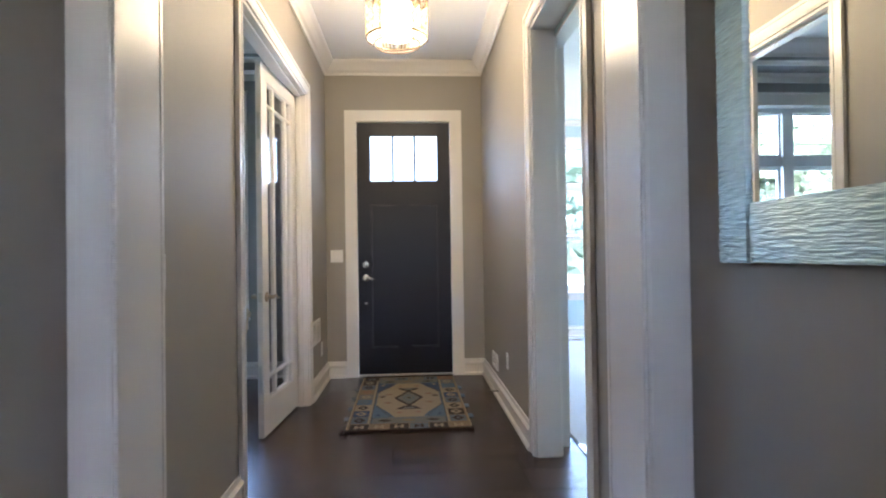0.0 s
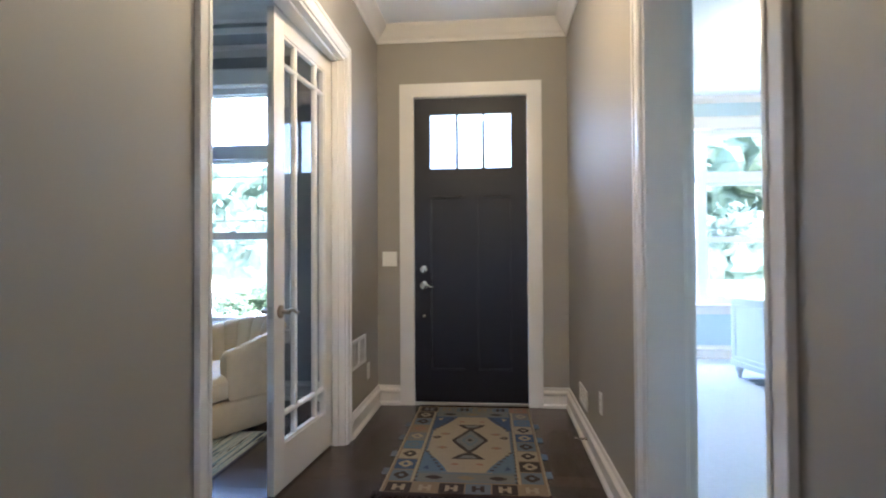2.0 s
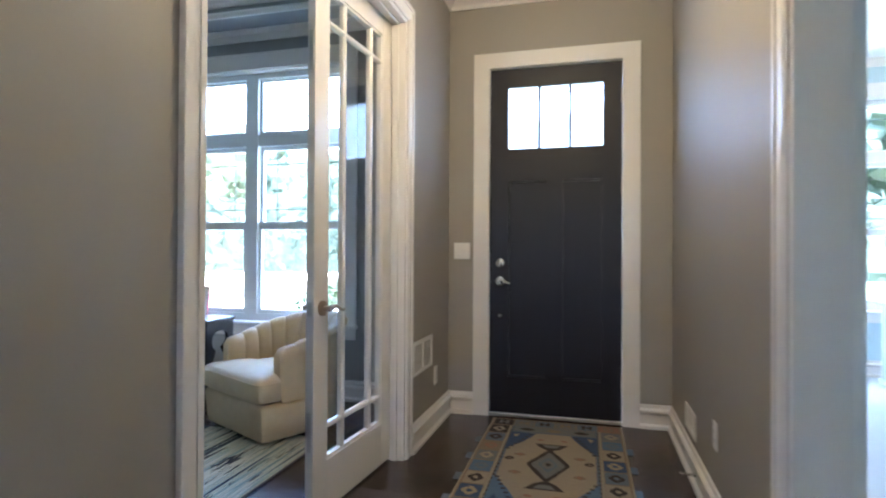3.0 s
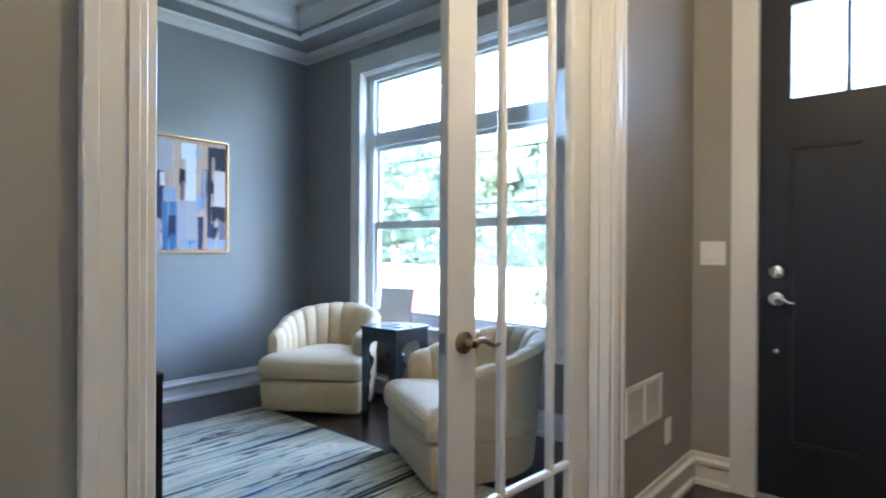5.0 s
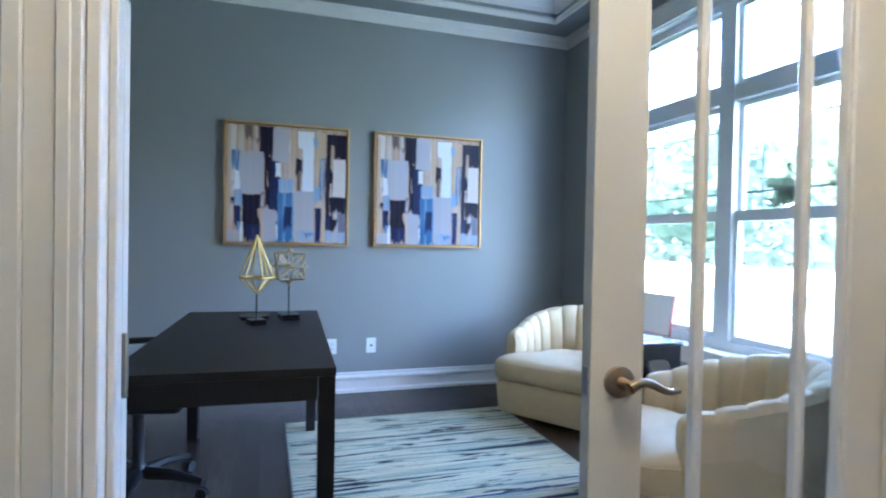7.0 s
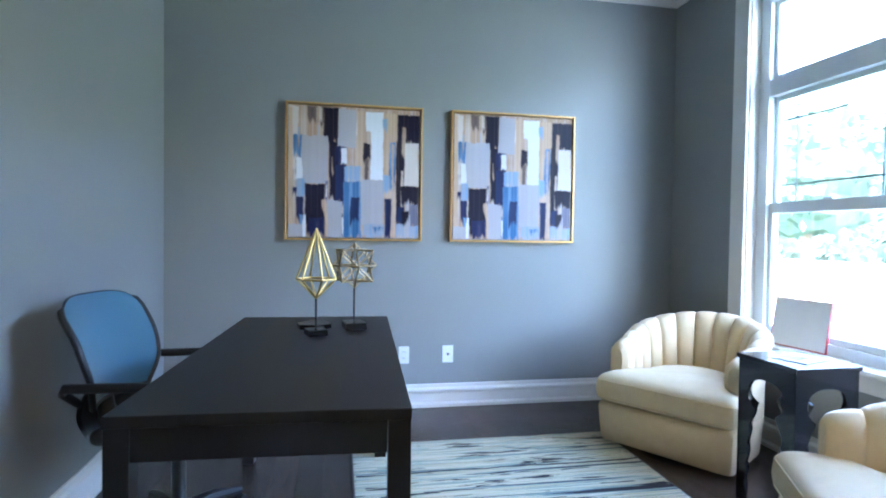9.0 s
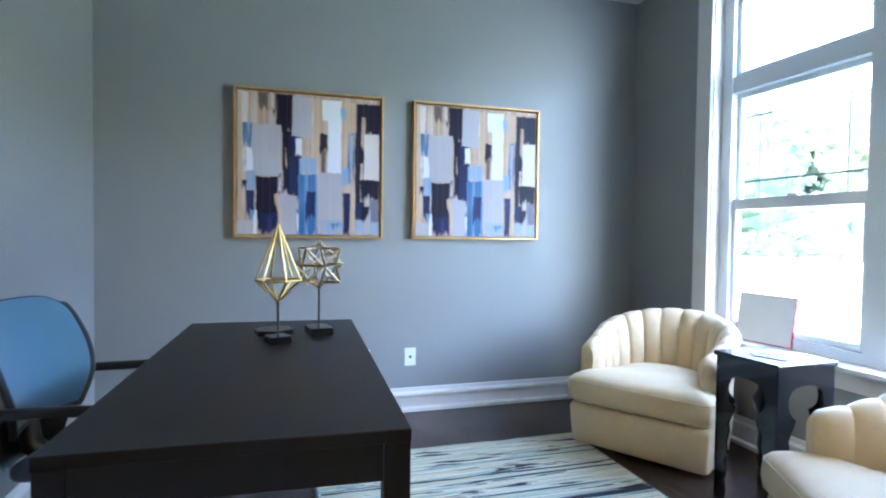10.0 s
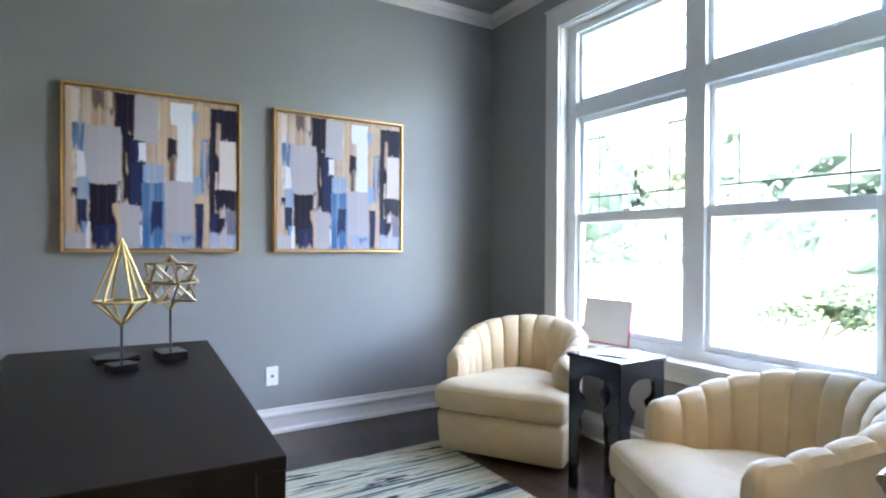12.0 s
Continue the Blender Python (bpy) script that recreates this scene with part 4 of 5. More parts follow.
ax = [cz + Vector(v) * q * 1.45 for v in ((1, 0, 0), (-1, 0, 0), (0, 1, 0), (0, -1, 0), (0, 0, 1), (0, 0, -1))]
ed = [(cube[i], cube[j]) for i in range(8) for j in range(i + 1, 8) if abs((cube[i] - cube[j]).length - 2 * q * math.sqrt(2)) < 1e-4]
ed += [(a, b) for a in ax for b in ax if a is not b and (a - b).length < q * 2.1 and (a - cz).dot(Vector((1, 2, 3))) < (b - cz).dot(Vector((1, 2, 3)))]
for ab in ed:
    part("wire_strut", rods([ab], 0.0046), M_CHAMP, s2)

s3 = thing("hexagonal_ornament", "low black hexagonal ornament on the desk", "ornament", pose(-3.17, 2.44, 0.745, 0, 0, 12))
part("block", turned(bmesh.new(), [(0.082, 0.0), (0.082, 0.018), (0.079, 0.021)], 6), M_BLACKW, s3)


# ---- office chair ----
oc = thing("office_chair", "black office chair with blue mesh back, at the desk", "office chair", pose(-2.80, 1.955, 0, 0, 0, -11))
bk = bmesh.new()
rows = []
n, mm = 30, 14


def back_y(z):
    """Profile of the back: forward at the lumbar, flaring away at the top."""
    return -0.205 - 0.105 * max(0.0, (z - 0.66) / 0.28) ** 1.5 - 0.055 * max(0.0, (0.66 - z) / 0.22) ** 1.4


for i in range(n + 1):
    t = i / n
    z = 0.555 + 0.385 * t
    u_ = max(0, t - 0.84) / 0.16
    half_w = 0.238 * (1 - 0.16 * (1 - math.sqrt(1 - 0.99 * u_ * u_))) * (0.74 + 0.26 * math.sin(min(1, t / 0.55) * math.pi / 2))
    row = []
    for j in range(mm + 1):
        u = -1 + 2 * j / mm
        zd = 0.030 * abs(u) ** 5 * max(0.0, t - 0.6) / 0.4
        row.append(Vector((u * half_w, back_y(z) + 0.050 * u * u - 0.035, z - zd)))
    rows.append(row)
vt = [[bk.verts.new(p) for p in r] for r in rows]
vb = [[bk.verts.new(p + Vector((0, -0.012, 0))) for p in r] for r in rows]
for g, rev in ((vt, False), (vb, True)):
    for i in range(n):
        for j in range(mm):
            f = (g[i][j], g[i][j + 1], g[i + 1][j + 1], g[i + 1][j])
            bk.faces.new(f[::-1] if rev else f)
part("backrest", bk, M_MESH, oc, smooth=True)
edge = [r[0] for r in rows] + rows[-1][1:] + [r[-1] for r in rows[::-1][1:]] + rows[0][::-1][1:]
bf = bmesh.new()
tube(bf, [p + Vector((0, -0.006, 0)) for p in edge], [0.012 if p.z < 0.90 else 0.005 for p in edge], 8)
part("back_frame", bf, M_BLKP, oc, smooth=True)
st = bmesh.new()
box(st, -0.24, 0.24, -0.20, 0.26, 0.44, 0.50, 0.028, 4)
part("seat", st, M_BLKP, oc, smooth=True)
lum = bmesh.new()
shell = []
for i in range(11):
    z = 0.43 + 0.20 * i / 10
    w_ = 0.13 + 0.085 * math.sin(i / 10 * math.pi / 2)
    shell.append([Vector((w_ * (-1 + j / 4), back_y(z) - 0.055 + 0.050 * (-1 + j / 4) ** 2 - 0.03 * math.sin(i / 10 * math.pi), z)) for j in range(9)])
for off, rev in ((0.0, False), (0.018, True)):
    g_ = [[lum.verts.new(p + Vector((0, off, 0))) for p in r_] for r_ in shell]
    for i in range(10):
        for j in range(8):
            f = (g_[i][j], g_[i][j + 1], g_[i + 1][j + 1], g_[i + 1][j])
            lum.faces.new(f[::-1] if rev else f)
part("lumbar_shell", lum, M_BLKP, oc, smooth=True)
spn = bmesh.new()
tube(spn, [(0, -0.02, 0.43), (0, -0.20, 0.42), (0, -0.27, 0.47), (0, -0.285, 0.56), (0, -0.285, 0.62)], [0.035, 0.035, 0.035, 0.03, 0.02], 10)
part("back_support", spn, M_BLKP, oc, smooth=True)
for s in (-1, 1):
    am = bmesh.new()
    tube(am, [(s * 0.20, -0.25, 0.58), (s * 0.25, -0.27, 0.63), (s * 0.283, -0.24, 0.655), (s * 0.285, 0.0, 0.665), (s * 0.28, 0.16, 0.66), (s * 0.275, 0.20, 0.645)], [0.014, 0.016, 0.017, 0.017, 0.017, 0.013], 10)
    tube(am, [(s * 0.20, 0.05, 0.455), (s * 0.28, 0.05, 0.48), (s * 0.285, 0.05, 0.655)], 0.014, 8)
    part("armrest", am, M_BLKP, oc, smooth=True)
part("column", turned(bmesh.new(), [(0.05, 0.09), (0.04, 0.13), (0.026, 0.15), (0.026, 0.38), (0.07, 0.40), (0.10, 0.438)], 16), M_BLKP, oc, smooth=True)
for i in range(5):
    a = 2 * math.pi * i / 5 + 0.16
    c, s = math.cos(a), math.sin(a)
    lg = bmesh.new()
    tube(lg, [(0.03 * c, 0.03 * s, 0.11), (0.16 * c, 0.16 * s, 0.105), (0.30 * c, 0.30 * s, 0.075)], [0.03, 0.024, 0.017], 8)
    leg = part("base_leg", lg, M_BLKP, oc, smooth=True)
    cs = bmesh.new()
    for o in (-0.014, 0.014):
        cx_, cy_ = 0.30 * c, 0.30 * s
        tube(cs, [(cx_ - s * (o - 0.008), cy_ + c * (o - 0.008), 0.027), (cx_ - s * (o + 0.008), cy_ + c * (o + 0.008), 0.027)], 0.026, 14)
    part("caster", cs, M_BLKP, leg)


# ---- paintings ----
PC = {"tan": (0.44, 0.28, 0.18), "cream": (0.60, 0.43, 0.30), "lav": (0.43, 0.39, 0.41), "white": (0.74, 0.73, 0.75), "navy": (0.013, 0.015, 0.065), "black": (0.011, 0.008, 0.020),
      "blue": (0.045, 0.13, 0.28), "sky": (0.24, 0.36, 0.54), "brown": (0.13, 0.09, 0.08), "grey": (0.16, 0.15, 0.20), "pearl": (0.66, 0.57, 0.52)}
PACC = {"tan": "pearl", "cream": "tan", "lav": "white", "white": "lav", "navy": "blue", "black": "navy", "blue": "sky", "sky": "lav", "brown": "tan", "grey": "lav", "pearl": "white"}
STROKES = """tan 0 0 525 532|pearl 4 5 40 300|blue 20 120 58 208|brown 75 5 150 70|tan 110 5 130 60|black 138 5 196 150|black 160 140 198 376|lav 52 122 155 314|white 34 210 54 300|cream 0 10 18 520
sky 34 296 66 370|navy 32 366 62 458|blue 44 440 60 500|black 66 316 143 470|black 70 440 112 500|navy 84 452 143 528|lav 193 10 266 166|cream 268 12 300 290|navy 184 162 228 236|white 206 166 230 232
tan 230 168 262 244|white 304 16 374 96|white 324 92 376 292|black 294 146 324 216|brown 300 206 318 286|navy 184 236 224 396|sky 222 240 284 306|blue 218 302 286 530|navy 244 366 280 472
lav 288 292 384 478|lav 152 382 212 530|white 212 450 220 520|cream 376 20 430 528|blue 400 136 426 330|sky 374 40 394 80|sky 374 270 400 340|black 430 20 524 146|black 428 130 462 474
tan 452 70 464 196|pearl 462 136 520 316|tan 446 250 456 400|black 448 316 524 392|grey 484 390 520 484|navy 430 400 462 474|navy 382 370 408 530|sky 296 474 380 530|blue 334 484 380 500
sky 430 472 470 530|lav 462 430 488 528|tan 412 140 420 528|cream 132 380 150 420|lav 0 480 60 530|white 60 440 68 528|sky 484 480 522 530|navy 20 330 34 366|black 452 420 480 470|cream 146 428 154 528"""


def wander(rnd_, n, step, size):
    """A smooth random line of n values."""
    k = max(2, int(n / step) + 2)
    return np.interp(np.arange(n), np.linspace(0, n, k), rnd_.uniform(-size, size, k))


def brush_picture(n, seed):
    """Colours of an n by n canvas: strokes dragged downwards, soft at the sides and ragged at their ends."""
    rnd_ = np.random.RandomState(seed)
    xs = (np.arange(n) + 0.5) / n * 525
    ys = (np.arange(n) + 0.5) / n * 532
    img = np.zeros((n, n, 3)) + np.array(PC["tan"])
    strokes = STROKES.replace("\n", "|").split("|")
    tones = ["cream", "pearl", "brown", "sky", "lav", "pearl", "tan", "grey"]
    for k in range(34):
        x0, y0 = rnd_.uniform(4, 510), rnd_.uniform(0, 460)
        strokes.insert(8 + k % 12, "%s %.1f %.1f %.1f %.1f" % (tones[k % len(tones)], x0, y0, x0 + rnd_.uniform(3, 14), y0 + rnd_.uniform(30, 150)))
    for st in strokes:
        c, x0, y0, x1, y1 = st.split()
        x0, y0, x1, y1 = [float(v) for v in (x0, y0, x1, y1)]
        soft = 2.2 if c in ("lav", "white", "pearl") else 6.0
        ragged = 3.5 if c in ("lav", "white", "pearl") else 15
        left = x0 + wander(rnd_, n, n / 9, 3.0) + wander(rnd_, n, 3, 1.2)
        right = x1 + wander(rnd_, n, n / 9, 3.0) + wander(rnd_, n, 3, 1.2)
        top = y0 + wander(rnd_, n, 9, 3) + wander(rnd_, n, 2, 2.5)
        bot = y1 + wander(rnd_, n, 9, ragged * 0.5) + wander(rnd_, n, 2, ragged)
        ax_ = np.clip((xs[None, :] - left[:, None]) / soft + 0.5, 0, 1) * np.clip((right[:, None] - xs[None, :]) / soft + 0.5, 0, 1)
        ay_ = np.clip((ys[:, None] - top[None, :]) / 4 + 0.5, 0, 1) * np.clip((bot[None, :] - ys[:, None]) / (ragged * 1.3) + 0.5, 0, 1)
        streak = np.clip(0.5 + wander(rnd_, n, 2.2, 0.7)[None, :] + 0.6 * wander(rnd_, n, n / 7, 0.6)[:, None], 0, 1)
        mixed = 0.07 if c in ("lav", "white", "pearl") else 0.65 if c in ("tan", "cream", "blue", "sky") else 0.12
        col = np.array(PC[c]) * (1 - mixed * streak[..., None]) + np.array(PC[PACC[c]]) * mixed * streak[..., None]
        alpha = (ax_ * ay_ * np.clip(1.02 + wander(rnd_, n, 2, 0.08)[None, :], 0.0, 1.0))[..., None]
        img = img * (1 - alpha) + col * alpha
    return img


def painted_mesh(w, h, n):
    img = brush_picture(n, 3)
    gx_, gz_ = np.linspace(-w / 2, w / 2, n), np.linspace(h / 2, -h / 2, n)
    verts = [(float(x), -0.0345, float(z)) for z in gz_ for x in gx_]
    faces = [(r * n + c, (r + 1) * n + c, (r + 1) * n + c + 1, r * n + c + 1) for r in range(n - 1) for c in range(n - 1)]
    me = bpy.data.meshes.new("paint_layer")
    me.from_pydata(verts, [], faces)
    at_ = me.color_attributes.new(name="paint", type="FLOAT_COLOR", domain="POINT")
    at_.data.foreach_set("color", np.concatenate([img, np.ones((n, n, 1))], axis=2).astype(np.float32).ravel())
    return me


M_PAINT = mat("brushed_acrylic_paint", (0.5, 0.5, 0.5), 0.42, bump=0.6, bump_scale=34, stretch=(6, 6, 1.0), spec=0.18)
_n, _l = M_PAINT.node_tree.nodes, M_PAINT.node_tree.links
_at = _n.new("ShaderNodeAttribute")
_at.attribute_name = "paint"
_l.new(_at.outputs["Color"], _n["Principled BSDF"].inputs["Base Color"])
PAINTED = painted_mesh(0.852, 0.852, 210)
PAINTED.materials.append(M_PAINT)


def painting(m, label):
    e = thing("painting", label, "painting", m, group="paintings on the grey wall")
    W, H = 0.852, 0.852
    part("canvas", boxes([(-W / 2, W / 2, -0.034, -0.006, -H / 2, H / 2)]), M_CANVASB, e)
    layer_ = new("paint_layer", PAINTED)
    layer_.parent = e
    a = 0.433
    for nm, r in (("frame_side", (-a - 0.012, -a, -0.047, 0, -a - 0.012, a + 0.012)), ("frame_side", (a, a + 0.012, -0.047, 0, -a - 0.012, a + 0.012)),
                  ("frame_rail", (-a, a, -0.047, 0, -a - 0.012, -a)), ("frame_rail", (-a, a, -0.047, 0, a, a + 0.012))):
        part(nm, boxes([r], 0.001), M_FRAMEG, e)
    return e


painting(pose(OX0, 2.650, 1.581, 0, 0, 90), "square abstract painting in navy, blue and tan, thin gold frame")
painting(pose(OX0, 3.737, 1.581, 0, 0, 90), "square abstract painting in navy and tan, gold frame, nearer the window")

# ---- rugs ----
rg = thing("area_rug", "striped wool area rug in cream, sage, black and blue", "rug")
m = bpy.data.materials.new("striped_wool")
m.use_nodes = True
n_, l_ = m.node_tree.nodes, m.node_tree.links
b_ = n_["Principled BSDF"]
b_.inputs["Roughness"].default_value = 0.95
tc = n_.new("ShaderNodeTexCoord")


def stripes(sx, sy, seed, stops):
    mp = n_.new("ShaderNodeMapping")
    mp.inputs["Scale"].default_value = (sx, sy, 1)
    mp.inputs["Location"].default_value = (seed, seed * 1.7, 0)
    no = n_.new("ShaderNodeTexNoise")
    no.inputs["Scale"].default_value = 1.0
    no.inputs["Detail"].default_value = 2.5
    no.inputs["Roughness"].default_value = 0.7
    cr_ = n_.new("ShaderNodeValToRGB")
    cr_.color_ramp.interpolation = "CONSTANT"
    el = cr_.color_ramp.elements
    el[0].position, el[0].color = stops[0][0], (*stops[0][1], 1)
    el[1].position, el[1].color = stops[1][0], (*stops[1][1], 1)
    for p, c in stops[2:]:
        x = el.new(p)
        x.color = (*c, 1)
    l_.new(tc.outputs["Object"], mp.inputs["Vector"])
    l_.new(mp.outputs["Vector"], no.inputs["Vector"])
    l_.new(no.outputs["Fac"], cr_.inputs["Fac"])
    return cr_.outputs["Color"]


CRE, SAGE, BLK, TAN, DBL, IVO = (0.50, 0.45, 0.30), (0.28, 0.34, 0.28), (0.022, 0.022, 0.03), (0.28, 0.24, 0.15), (0.07, 0.10, 0.16), (0.62, 0.57, 0.41)
base_c = stripes(20, 0.30, 1.3, [(0.0, BLK), (0.375, DBL), (0.39, SAGE), (0.435, IVO), (0.48, CRE), (0.515, SAGE), (0.54, IVO), (0.60, TAN), (0.615, IVO), (0.66, SAGE)])
dash = stripes(27, 2.6, 7.7, [(0.0, (1, 1, 1)), (0.40, (0, 0, 0))])
mx = n_.new("ShaderNodeMix")
mx.data_type = "RGBA"
l_.new(dash, mx.inputs["Factor"])
l_.new(base_c, mx.inputs["A"])
mx.inputs["B"].default_value = (*BLK, 1)
l_.new(mx.outputs["Result"], b_.inputs["Base Color"])
nz = n_.new("ShaderNodeTexNoise")
nz.inputs["Scale"].default_value = 260
bp_ = n_.new("ShaderNodeBump")
bp_.inputs["Strength"].default_value = 0.7
bp_.inputs["Distance"].default_value = 0.003
l_.new(tc.outputs["Object"], nz.inputs["Vector"])
l_.new(nz.outputs["Fac"], bp_.inputs["Height"])
l_.new(bp_.outputs["Normal"], b_.inputs["Normal"])
part("rug_surface", boxes([(-3.63, -1.42, 2.63, 4.12, 0.002, 0.011)], 0.003, 2), m, rg)
for x_, w_, c_ in ((-2.36, 0.013, (0.05, 0.08, 0.18)), (-3.22, 0.009, (0.02, 0.02, 0.03)), (-1.95, 0.010, (0.02, 0.02, 0.03))):
    bs = bmesh.new()
    k_ = 40
    lo = [bs.verts.new((x_ - w_ * (0.7 + 0.6 * noise.noise(Vector((x_, i * 0.31, 0)))) + 0.008 * noise.noise(Vector((x_, i * 0.11, 5))), 2.64 + 1.47 * i / k_, 0.0114)) for i in range(k_ + 1)]
    hi = [bs.verts.new((v.co.x + 2 * w_ * (0.75 + 0.6 * noise.noise(Vector((x_, i * 0.37, 9)))), v.co.y, 0.0114)) for i, v in enumerate(lo)]
    for i in range(k_):
        bs.faces.new((lo[i], hi[i], hi[i + 1], lo[i + 1]))
    part("woven_stripe", bs, mat("rug_stripe", c_, 0.95, bump=0.6), rg)
part("binding", boxes([(-3.637, -3.63, 2.623, 4.127, 0.002, 0.009), (-1.42, -1.413, 2.623, 4.127, 0.002, 0.009), (-3.63, -1.42, 2.623, 2.63, 0.002, 0.009), (-3.63, -1.42, 4.12, 4.127, 0.002, 0.009)]), mat("rug_binding", (0.10, 0.09, 0.09), 0.9), rg)

# hall runner: local frame x across, y along towards the front door
kr = thing("kilim_rug", "flat-woven kilim rug with a stepped medallion in blue, tan and brown", "rug", pose(-0.075, 4.04, 0, 0, 0, 0.5))
KC = {"ivory": (0.30, 0.24, 0.165), "tan": (0.21, 0.150, 0.095), "blue": (0.038, 0.066, 0.13), "slate": (0.115, 0.135, 0.16), "brown": (0.032, 0.020, 0.018), "grey": (0.15, 0.145, 0.135), "rust": (0.26, 0.13, 0.08), "aqua": (0.085, 0.135, 0.20)}
KN = list(KC)
KM = [mat("wool_" + k, v, 0.95, vary=0.18, scale=50, bump=0.8, bump_scale=300, stretch=(1, 3, 1)) for k, v in KC.items()]
KW, KL = 0.425, 0.80
part("weave_ground", boxes([(-KW, KW, -KL, KL, 0.001, 0.006)], 0.001), KM[0], kr)
kb = bmesh.new()
layer = [0.0063]


def poly(c, pts, dz=0.00025):
    layer[0] += dz if dz > 0 else 0
    vs = [kb.verts.new((x, y, layer[0])) for x, y in pts]
    f = kb.faces.new(vs)
    f.material_index = KN.index(c)
    if len(vs) > 4:
        bmesh.ops.triangulate(kb, faces=[f])


def rect(c, x0, x1, y0, y1, dz=0.0):
    poly(c, [(x0, y0), (x1, y0), (x1, y1), (x0, y1)], dz)


def stepped(rx, ry, n=6, cx=0.0, cy=0.0):
    q = []
    for i in range(n):
        q += [(rx * (1 - i / n), ry * i / n), (rx * (1 - i / n), ry * (i + 1) / n)]
    full = q + [(-x, y) for x, y in q[::-1]] + [(-x, -y) for x, y in q] + [(x, -y) for x, y in q[::-1]]
    out_ = []
    for p in full:
        p = (p[0] + cx, p[1] + cy)
        if not out_ or (abs(out_[-1][0] - p[0]) + abs(out_[-1][1] - p[1])) > 1e-6:
            out_.append(p)
    return out_


rect("tan", -0.415, 0.415, -0.79, 0.79, 0.0003)
layer[0] += 0.0003
rnd = random.Random(5)
# border squares, each with its own small figure
sq = ["slate", "tan", "blue", "slate", "ivory", "brown", "aqua", "ivory", "grey"]
fig = {"slate": "brown", "tan": "rust", "blue": "ivory", "ivory": "brown", "brown": "ivory", "aqua": "slate", "grey": "ivory", "rust": "tan"}
rows9 = 1.30 / 8
for s in (-1, 1):
    for i in range(8):
        y0 = -0.65 + i * rows9
        c = sq[(i * 2 + (3 if s > 0 else 0)) % 9]
        rect(c, *sorted((s * 0.405, s * 0.290)), y0 + 0.005, y0 + rows9 - 0.006)
for s in (-1, 1):
    for i in range(6):
        x0 = -0.405 + i * 0.135
        c = ["brown", "tan", "brown", "slate", "brown", "tan"][i] if s < 0 else ["brown", "grey", "slate", "grey", "slate", "rust"][i]
        rect(c, x0 + 0.004, x0 + 0.131, *sorted((s * 0.782, s * 0.662)))
layer[0] += 0.0003
for s in (-1, 1):
    for i in range(8):
        y0 = -0.65 + (i + 0.5) * rows9
        c = sq[(i * 2 + (3 if s > 0 else 0)) % 9]
        poly(fig[c], stepped(0.040, 0.050, 4, s * 0.348, y0), 0)
    for i in range(6):
        xc = -0.405 + (i + 0.5) * 0.135
        c = ["ivory", "ivory", "ivory", "brown", "ivory", "ivory"][i] if s < 0 else ["grey", "tan", "brown", "tan", "brown", "tan"][i]
        for dx in (-1, 1):
            rect(c, xc + dx * 0.022 - 0.010, xc + dx * 0.022 + 0.010, s * 0.722 - 0.036, s * 0.722 + 0.036)
        rect(c, xc - 0.012, xc + 0.012, s * 0.722 - 0.010, s * 0.722 + 0.010)
layer[0] += 0.0003
for s in (-1, 1):
    for i in range(8):
        y0 = -0.65 + (i + 0.5) * rows9
        c = sq[(i * 2 + (3 if s > 0 else 0)) % 9]
        poly(c, stepped(0.014, 0.018, 2, s * 0.348, y0), 0)
    rect("ivory", *sorted((s * 0.288, s * 0.272)), -0.655, 0.655, 0)
layer[0] += 0.0003
rect("slate", -0.270, 0.270, -0.650, 0.650, 0)
layer[0] += 0.0003
for k in range(26):
    for s in (-1, 1):
        rect("brown", *sorted((s * 0.272, s * 0.258)), -0.645 + k * 0.05, -0.625 + k * 0.05)
layer[0] += 0.0003
for s in (-1, 1):
    rect("grey", -0.255, 0.255, *sorted((s * 0.640, s * 0.540)))
    for i in range(3):
        poly(["brown", "tan", "brown"][i], stepped(0.045, 0.026, 3, -0.17 + 0.17 * i, s * 0.59), 0.0001)
# cream field with stepped sides
edge_ = [(0.14, 0.52), (0.14, 0.44), (0.17, 0.44), (0.17, 0.37), (0.20, 0.37), (0.20, 0.29), (0.23, 0.29), (0.23, 0.20), (0.25, 0.20)]
fld = [(x, -y) for x, y in edge_] + edge_[::-1] + [(-x, y) for x, y in edge_] + [(-x, -y) for x, y in edge_[::-1]]
poly("ivory", fld)
for sx in (-1, 1):
    for sy in (-1, 1):
        c = "blue" if sy > 0 else "aqua"
        poly(c, [(sx * 0.262, sy * 0.515), (sx * 0.105, sy * 0.515), (sx * 0.130, sy * 0.44), (sx * 0.175, sy * 0.34), (sx * 0.262, sy * 0.20)], 0.0001)
        for k in range(7):
            u = k / 6
            rect("brown", *sorted((sx * (0.128 + 0.105 * u), sx * (0.150 + 0.105 * u))), *sorted((sy * (0.490 - 0.27 * u), sy * (0.472 - 0.27 * u))), 0.00002)
        poly("blue" if sy < 0 else "ivory", [(sx * 0.245, sy * 0.47), (sx * 0.205, sy * 0.49), (sx * 0.222, sy * 0.42)], 0.0001)
        poly("tan", stepped(0.032, 0.024, 3, sx * 0.165, sy * 0.13), 0.00002)
        poly("rust", stepped(0.012, 0.016, 2, sx * 0.165, sy * 0.13), 0.00002)
        poly("rust", stepped(0.020, 0.014, 2, sx * 0.07, sy * 0.40), 0.00002)
    poly("brown", stepped(0.026, 0.026, 3, sx * 0.215, 0.06), 0.0001)
    poly("tan", stepped(0.010, 0.010, 2, sx * 0.215, 0.06), 0.0001)
